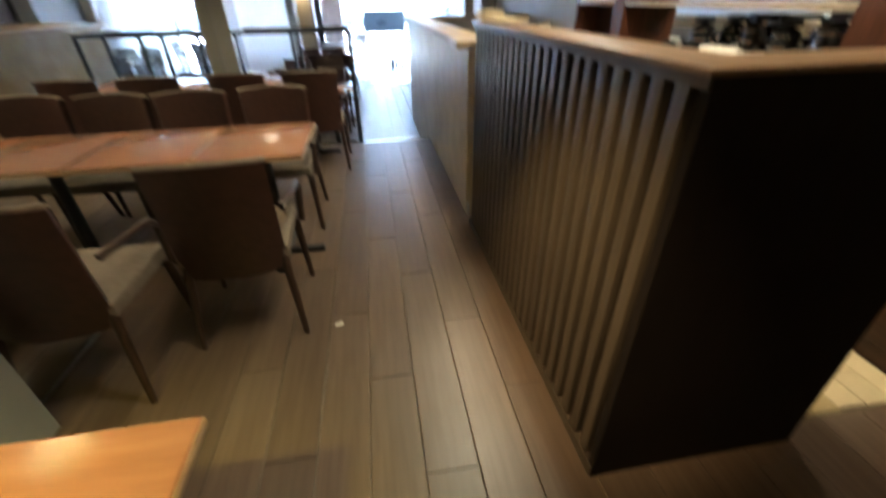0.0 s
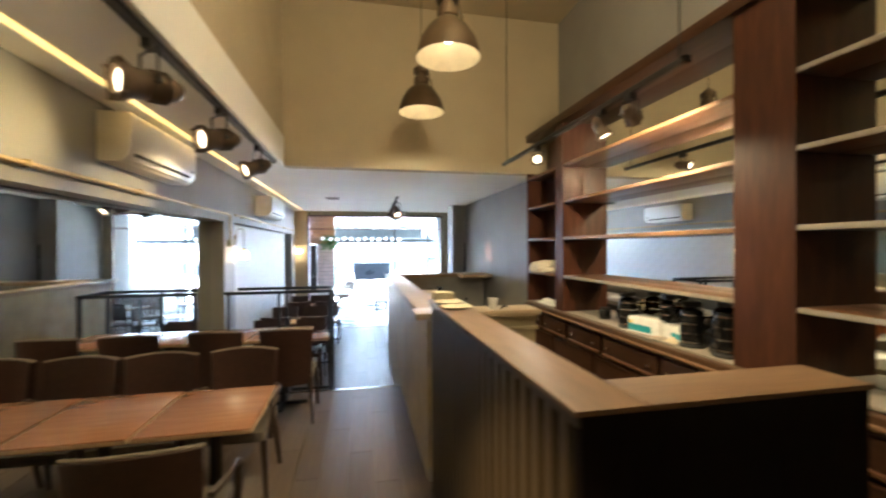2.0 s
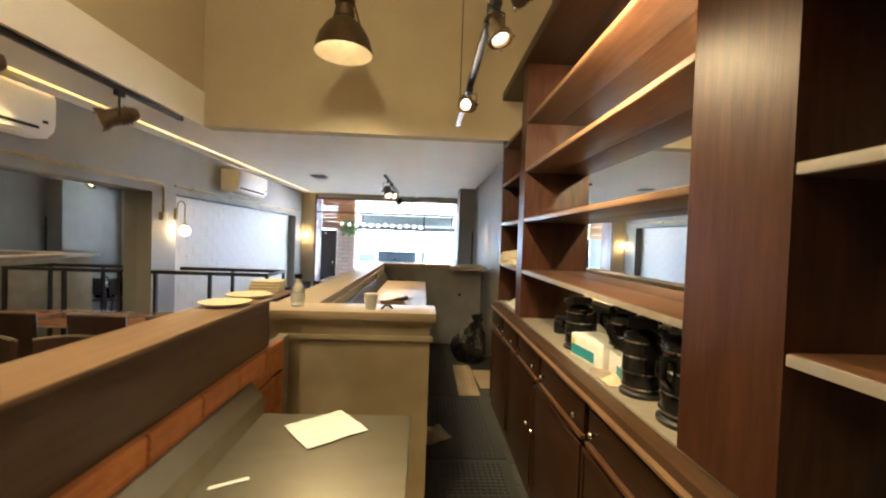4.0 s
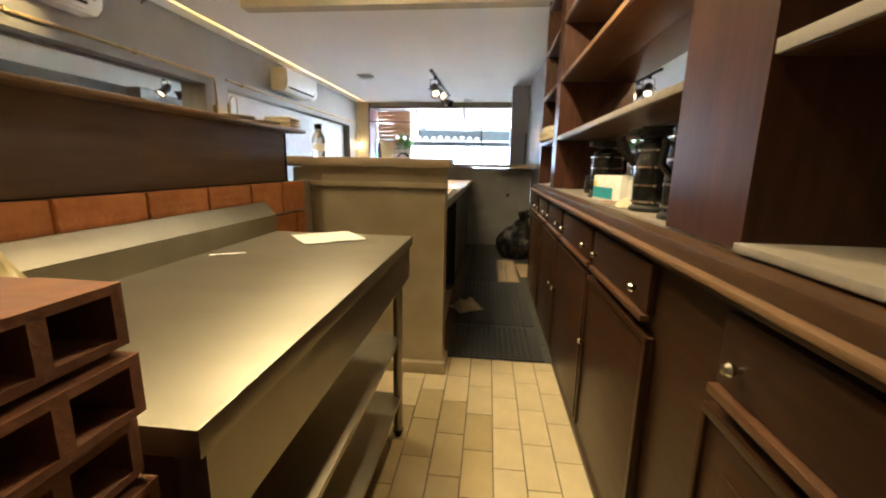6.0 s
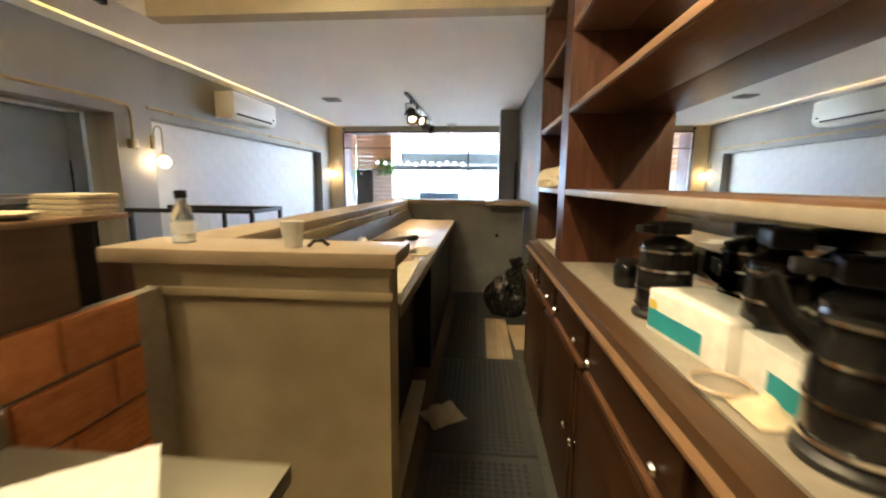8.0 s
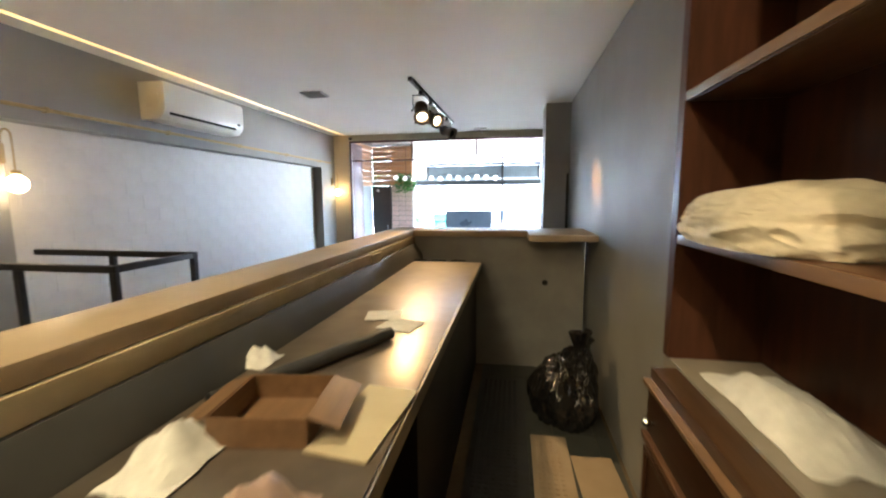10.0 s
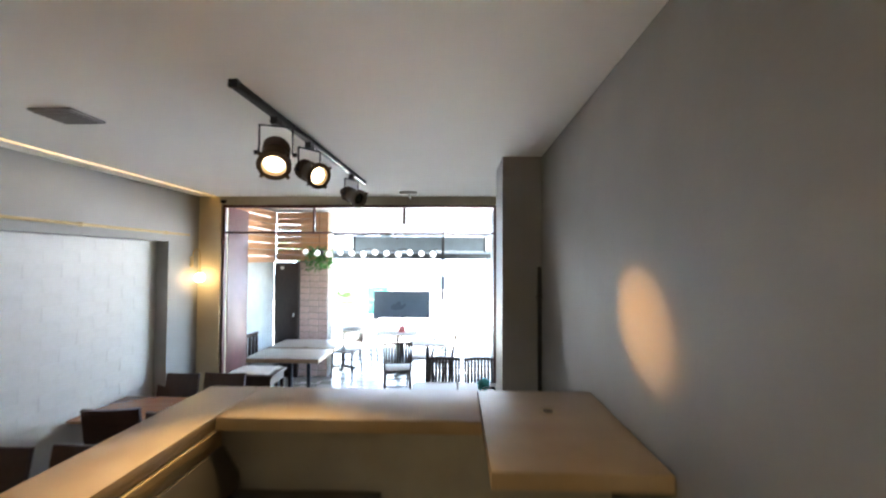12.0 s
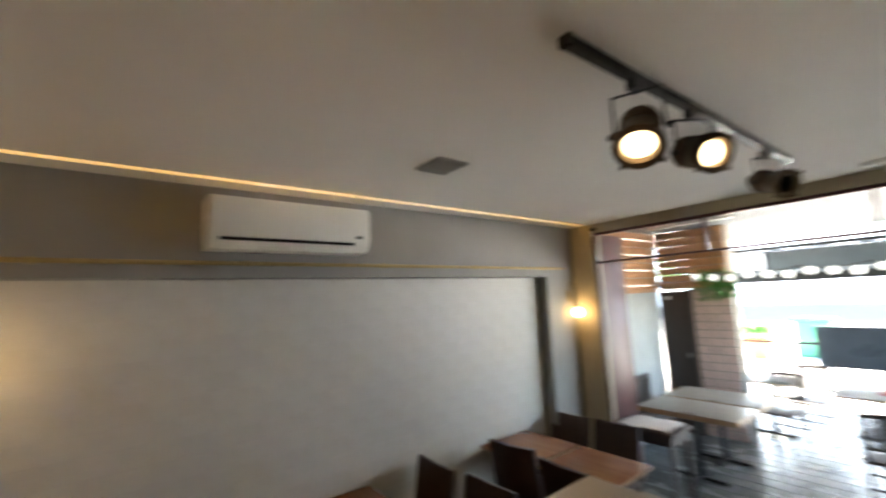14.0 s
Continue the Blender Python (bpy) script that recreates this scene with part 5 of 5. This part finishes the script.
crumpled("white_bag", "crumpled white plastic bag on the worktop", "plastic bag", (0.95, 3.95, 0.956), 0.14, 0.20, 0.08, PAPER, 37, "bag")
plank = thing("floor_plank", "pale wooden plank lying under the worktop", "plank", "", (1.255, 3.70, 0.0), 1)
part("plank", made(-0.045, 0.045, -0.55, 0.55, 0.001, 0.05, bevel=0.004), SEAT_CREAM, plank)
for k in range(3):
    cb = thing("loose_cable", "short dark cable end lying on the worktop", "cable", "cables", (0.86 + 0.16 * k, 6.48, 0.960))
    part("cord", bent([(-0.06, 0, 0), (-0.03, 0.02, 0.004), (0.01, -0.015, 0.006), (0.05, 0.01, 0.002)], 0.005, 6), BLACK_METAL, cb)
out = thing("wall_socket", "small dark round socket on the grey bar panel", "socket", "", (1.871, 6.80, 0.739))
part("plate", lathe([(0, 0.008), (0.018, 0.008), (0.024, 0.0)], 18, m=pose(0, 0, 0, 90, 0, 0)), BLACK_METAL, out)
hole = thing("cable_hole_cover", "round dark cable hole ring in the slab", "cable cover", "", (1.975, 6.87, 1.180))
part("ring", lathe([(0.018, 0.001), (0.03, 0.004), (0.034, 0.001)], 24), CONCRETE, hole)
part("cap", lathe([(0, 0.0015), (0.019, 0.0015)], 24), BLACK_METAL, hole)
jbx = thing("wall_bracket_box", "small cement coloured box under the slab edge", "box", "", (0.752, 5.75, 1.03))
part("box", made(-0.011, 0.004, -0.09, 0.09, -0.05, 0.085, bevel=0.003), CONCRETE, jbx)

# bin bag and mats
bag = thing("bin_bag", "glossy black rubbish bag slumped against the wall", "rubbish bag", "", (1.95, 6.0, 0.0))
bm = bmesh.new()
bmesh.ops.create_icosphere(bm, subdivisions=6, radius=1.0)
for v in bm.verts:
    d = v.co.normalized()
    ang = math.atan2(d.y, d.x)
    pleat = math.sin(ang * 11 + 3 * noise.noise(d * 2.0)) * max(0.0, d.z) ** 1.2
    wrinkle = abs(noise.noise((d.x * 5, d.y * 5, d.z * 2.5 + 2))) + 0.5 * abs(noise.noise((d.x * 11 + 3, d.y * 11, d.z * 6)))
    k = 1 + 0.20 * noise.noise(d * 1.8) - 0.13 * wrinkle + 0.05 * pleat
    z = 0.20 + d.z * (0.28 + 0.14 * max(0.0, d.x + 0.2 * d.y)) * k
    v.co = Vector((d.x * 0.235 * k * (1 - 0.35 * max(0.0, d.z)) + 0.05 * max(0.0, d.z), d.y * 0.30 * k * (1 - 0.3 * max(0.0, d.z)), max(0.001, z)))
part("bag", bm, PLASTIC_BAG, bag)
bm = bmesh.new()
for k in range(6):
    a = k * 1.05
    tube(bm, (0.09 + 0.015 * math.cos(a), 0.015 * math.sin(a), 0.46), (0.10 + 0.06 * math.cos(a), 0.06 * math.sin(a), 0.55 + 0.012 * k), 0.016, 0.028, seg=9)
part("knot", bm, PLASTIC_BAG, bag)


def rubber_mat(x0, x1, y0, y1, label, mat=RUBBER, pitch=0.036):
    m = thing("floor_mat", label, "mat", "floor mats")
    part("base", made(x0, x1, y0, y1, 0.001, 0.010, bevel=0.003), mat, m)
    bm = bmesh.new()
    nx, ny = int((x1 - x0 - 0.06) / pitch), int((y1 - y0 - 0.06) / pitch)
    for i in range(nx):
        for j in range(ny):
            cx, cy = x0 + 0.04 + i * pitch, y0 + 0.04 + j * pitch
            s = 0.011
            vs = [bm.verts.new((cx + a * s, cy + b * s, z)) for z in (0.0095, 0.017) for a, b in ((-1, -1), (1, -1), (1, 1), (-1, 1))]
            for q in ((4, 5, 6, 7), (0, 1, 5, 4), (1, 2, 6, 5), (2, 3, 7, 6), (3, 0, 4, 7)):
                bm.faces.new([vs[k] for k in q])
    tagged(part("studs", bm, mat, m, smooth=False), kind="stuff")
    return m


rubber_mat(1.37, 1.955, 3.03, 3.56, "black studded rubber floor mat behind the bar")
rubber_mat(1.37, 1.955, 3.575, 4.72, "black studded rubber floor mat behind the bar")
rubber_mat(1.37, 1.70, 4.74, 6.5, "black studded rubber floor mat behind the bar")
rubber_mat(1.72, 1.93, 4.75, 5.72, "beige perforated plastic floor mat by the wall", SLAB)
card = thing("cardboard_sheet", "flat piece of pale cardboard on the floor", "cardboard", "", (2.06, 5.25, 0.0), 3)
part("sheet", made(-0.11, 0.11, -0.3, 0.3, 0.002, 0.008), SLAB, card)

# front room small things
ball = thing("cleaning_sponge", "turquoise crumpled cloth ball on the pale table", "cloth", "", (1.90, 9.45, FRONT + 0.75))
bm = bmesh.new()
bmesh.ops.create_icosphere(bm, subdivisions=3, radius=0.06)
for v in bm.verts:
    d = v.co.normalized()
    v.co = d * (0.062 + 0.018 * noise.noise(d * 4)) + Vector((0, 0, 0.055))
    v.co.z = max(v.co.z, 0.001)
part("cloth", bm, material("turquoise_cloth", (0.04, 0.34, 0.32), 0.8, scale=30, bump=0.4), ball)
hb = thing("handbag", "black handbag with a looped strap on the chair seat", "bag", "", (1.92, 9.1, FRONT + 0.46))
part("body", made(-0.16, 0.16, -0.08, 0.08, 0.0, 0.22, bevel=0.04), BLACK_GLOSS, hb)
part("strap", bent([(-0.13, 0, 0.2), (-0.12, 0, 0.34), (-0.04, 0, 0.42), (0.05, 0, 0.42), (0.12, 0, 0.34), (0.13, 0, 0.2)], 0.012), BLACK_GLOSS, hb)
structure("threshold", made(-1.10, 2.04, 10.10, 10.22, FRONT - 0.01, FRONT + 0.006, bevel=0.003), SLAB, "pale stone threshold strip under the window frame", "threshold")
lit = thing("paper_scrap", "tiny white paper scrap on the dark floor", "paper", "", (-0.35, 1.72, 0.0), 15)
part("sheet", sheet(4, 4, lambda u, v: ((u - 0.5) * 0.04, (v - 0.5) * 0.02, 0.004 + 0.006 * u * v), 0.001), PAPER, lit)
sk = tagged(new("baseboard"), "dark baseboard strip along the front of the bar", "baseboard", kind="structure")
part("board", made(0.55, 0.568, 2.80, 4.855, 0.0, 0.09, bevel=0.003), CEMENT_DARK, sk)
part("board", made(0.55, 0.568, 5.165, 7.03, FRONT, FRONT + 0.09, bevel=0.003), CEMENT_DARK, sk)

# ---- pieces of walls and floors ----
def piece_layer(parent, cells, mat, name, axis_boxes):
    """Lay pieces that share meshes: cells holds (key, place); axis_boxes gives the box of each key."""
    meshes = {}
    for key, place in cells:
        if key not in meshes:
            first = part(name, made(*axis_boxes[key]), mat, parent, smooth=False)
            meshes[key] = first.data
            first.location = place
        else:
            o = new(name, meshes[key])
            o.parent, o.location = parent, place


def beveled_piece(w, l, h, b=0.003):
    return (0, w, 0, l, 0, h, b)


def lay_rows(x0, x1, y0, y1, w, l, top, h, gap, along_y=True, shift=0.37):
    """Cells of a running bond of pieces w by l that fill a rectangle."""
    cells, boxes = [], {}
    u0, u1, v0, v1 = (x0, x1, y0, y1) if along_y else (y0, y1, x0, x1)
    i, u = 0, u0
    while u < u1 - 0.02:
        uw = min(w, u1 - u) - gap
        v = v0 - ((i * shift) % 1.0) * l
        while v < v1 - 0.02:
            a, b = max(v, v0), min(v + l, v1)
            if b - a > 0.03:
                key = (round(uw, 3), round(b - a - gap, 3))
                boxes[key] = (0, key[0], 0, key[1], 0, h, 0.0025) if along_y else (0, key[1], 0, key[0], 0, h, 0.0025)
                cells.append((key, (u, a, top - h) if along_y else (a, u, top - h)))
            v += l
        u += w
        i += 1
    return cells, boxes


floor_ob = bpy.data.objects["floor"]
front_ob = bpy.data.objects["floor_front"]
cells, boxes = lay_rows(LX - 0.13, 0.565, -1.6, 4.805, 0.19, 1.22, 0.0, 0.011, 0.003)
piece_layer(floor_ob, cells, PLANK, "plank", boxes)
cells, boxes = lay_rows(0.57, 2.0, -1.6, 0.84, 0.19, 1.22, 0.0, 0.011, 0.003)
piece_layer(floor_ob, cells, PLANK, "plank", boxes)
cells, boxes = lay_rows(LX - 0.13, 0.56, 5.165, 10.095, 0.19, 1.22, FRONT, 0.011, 0.003)
piece_layer(front_ob, cells, PLANK, "plank", boxes)
cells, boxes = lay_rows(0.57, 2.215, 7.05, 10.095, 0.19, 1.22, FRONT, 0.011, 0.003)
piece_layer(front_ob, cells, PLANK, "plank", boxes)
cells, boxes = lay_rows(-1.6, 2.6, 10.225, 15.15, 0.2, 1.4, FRONT, 0.011, 0.003, along_y=False)
piece_layer(front_ob, cells, PLANK_OUT, "plank", boxes)
cells, boxes = lay_rows(0.66, 2.0, 0.86, 3.03, 0.123, 0.25, 0.0, 0.011, 0.004)
inner = [c for c in cells if c[1][0] < 1.6 and c[1][1] < 2.45 and c[1][0] > 1.14]
rest = [c for c in cells if c not in inner]
piece_layer(floor_ob, rest, TILE, "tile", boxes)
piece_layer(floor_ob, inner, TILE_B, "tile", boxes)
cells, boxes = lay_rows(1.36, 2.2, 3.03, 6.79, 0.25, 0.25, 0.0, 0.011, 0.004, shift=0)
piece_layer(floor_ob, cells, DARK_TILE, "tile", boxes)

# white painted bricks in the long recess
west = bpy.data.objects["wall_west"]
meshes = {}
bw, bh = 0.296, 0.1125
rows = 20
for r in range(rows):
    y = 5.313 - (bw / 2 if r % 2 else 0)
    while y < 9.437:
        a, b = max(y, 5.313), min(y + bw, 9.437)
        if b - a > 0.04:
            key = round(b - a, 3)
            if key not in meshes:
                ob = part("brick", made(MX - 0.026, MX, 0, key - 0.002, 0, bh - 0.002, bevel=0.001), WHITE_BRICK, west, smooth=False)
                meshes[key] = ob.data
            else:
                ob = new("brick", meshes[key])
                ob.parent = west
            ob.location = (random.uniform(-0.0008, 0.0012), a + 0.003, FRONT + r * bh)
        y += bw
structure("brick_bedding", made(MX - 0.029, MX - 0.0014, 5.312, 9.438, FRONT, 1.948), WHITE_BRICK, "white painted mortar behind the bricks", "wall")

# clay brick wall under the wooden board, and the hollow brick pier
cw = tagged(new("wall_brick_low"), "low wall of orange hollow clay bricks behind the steel table", "wall", kind="structure")
part("mortar", made(0.604, 0.646, 0.83, 2.825, 0.0, 1.056), MORTAR, cw)
brick_forms = {}
for r in range(7):
    y = 1.008 - (0.1235 if r % 2 else 0)
    while y < 2.66:
        a, b = max(y, 0.90), min(y + 0.240, 2.705)
        key = round(b - a, 3)
        if key not in brick_forms:
            bm = made(0.63, 0.657, 0, key, 0, 0.136, bevel=0.005)
            for g in range(5):
                box(bm, 0.655, 0.6585, 0.003, key - 0.003, 0.018 + g * 0.024, 0.030 + g * 0.024, bevel=0.001)
            ob = part("brick", bm, BRICK, cw, smooth=False)
            brick_forms[key] = ob.data
        else:
            ob = new("brick", brick_forms[key])
            ob.parent = cw
        ob.location = (0.002 * ((r * 5 + len(brick_forms)) % 3), a, 0.040 + r * 0.147)
        y += 0.247
pier = tagged(new("wall_brick_pier"), "stub wall of hollow clay bricks at the counter end", "wall", kind="structure")
part("mortar", made(0.645, 1.15, 0.915, 1.05, 0.0, 1.015), MORTAR, pier)
me = None
for r in range(15):
    for k in range(3):
        if me is None:
            bm = made(0, 0.19, 0.0, 0.150, 0.0, 0.061, bevel=0.003)
            bm.faces.ensure_lookup_table()
            end = max(bm.faces, key=lambda f_: f_.calc_center_median().x + f_.calc_area() * 10 * (abs(f_.normal.x) > 0.9))
            ys, zs = (0.012, 0.068, 0.082, 0.138), (0.012, 0.074)
            bmesh.ops.delete(bm, geom=[end], context="FACES_ONLY")
            box(bm, 0.1895, 0.19, 0.0, 0.012, 0.0, 0.061)
            box(bm, 0.10, 0.19, 0.0, 0.150, 0.0, 0.009)
            box(bm, 0.10, 0.19, 0.0, 0.150, 0.052, 0.061)
            for a, b in ((0.0, 0.012), (0.068, 0.082), (0.138, 0.150)):
                box(bm, 0.10, 0.19, a, b, 0.009, 0.052)
            box(bm, 0.09, 0.10, 0.004, 0.146, 0.004, 0.057)
            ob = part("brick", bm, BRICK_SHADED, pier, smooth=False)
            me = ob.data
        else:
            ob = new("brick", me)
            ob.parent = pier
        ob.location = (0.664 + k * 0.1965 + (0.004 if r % 2 else -0.006), 0.908 + 0.002 * (r % 3), 0.002 + r * 0.0692)
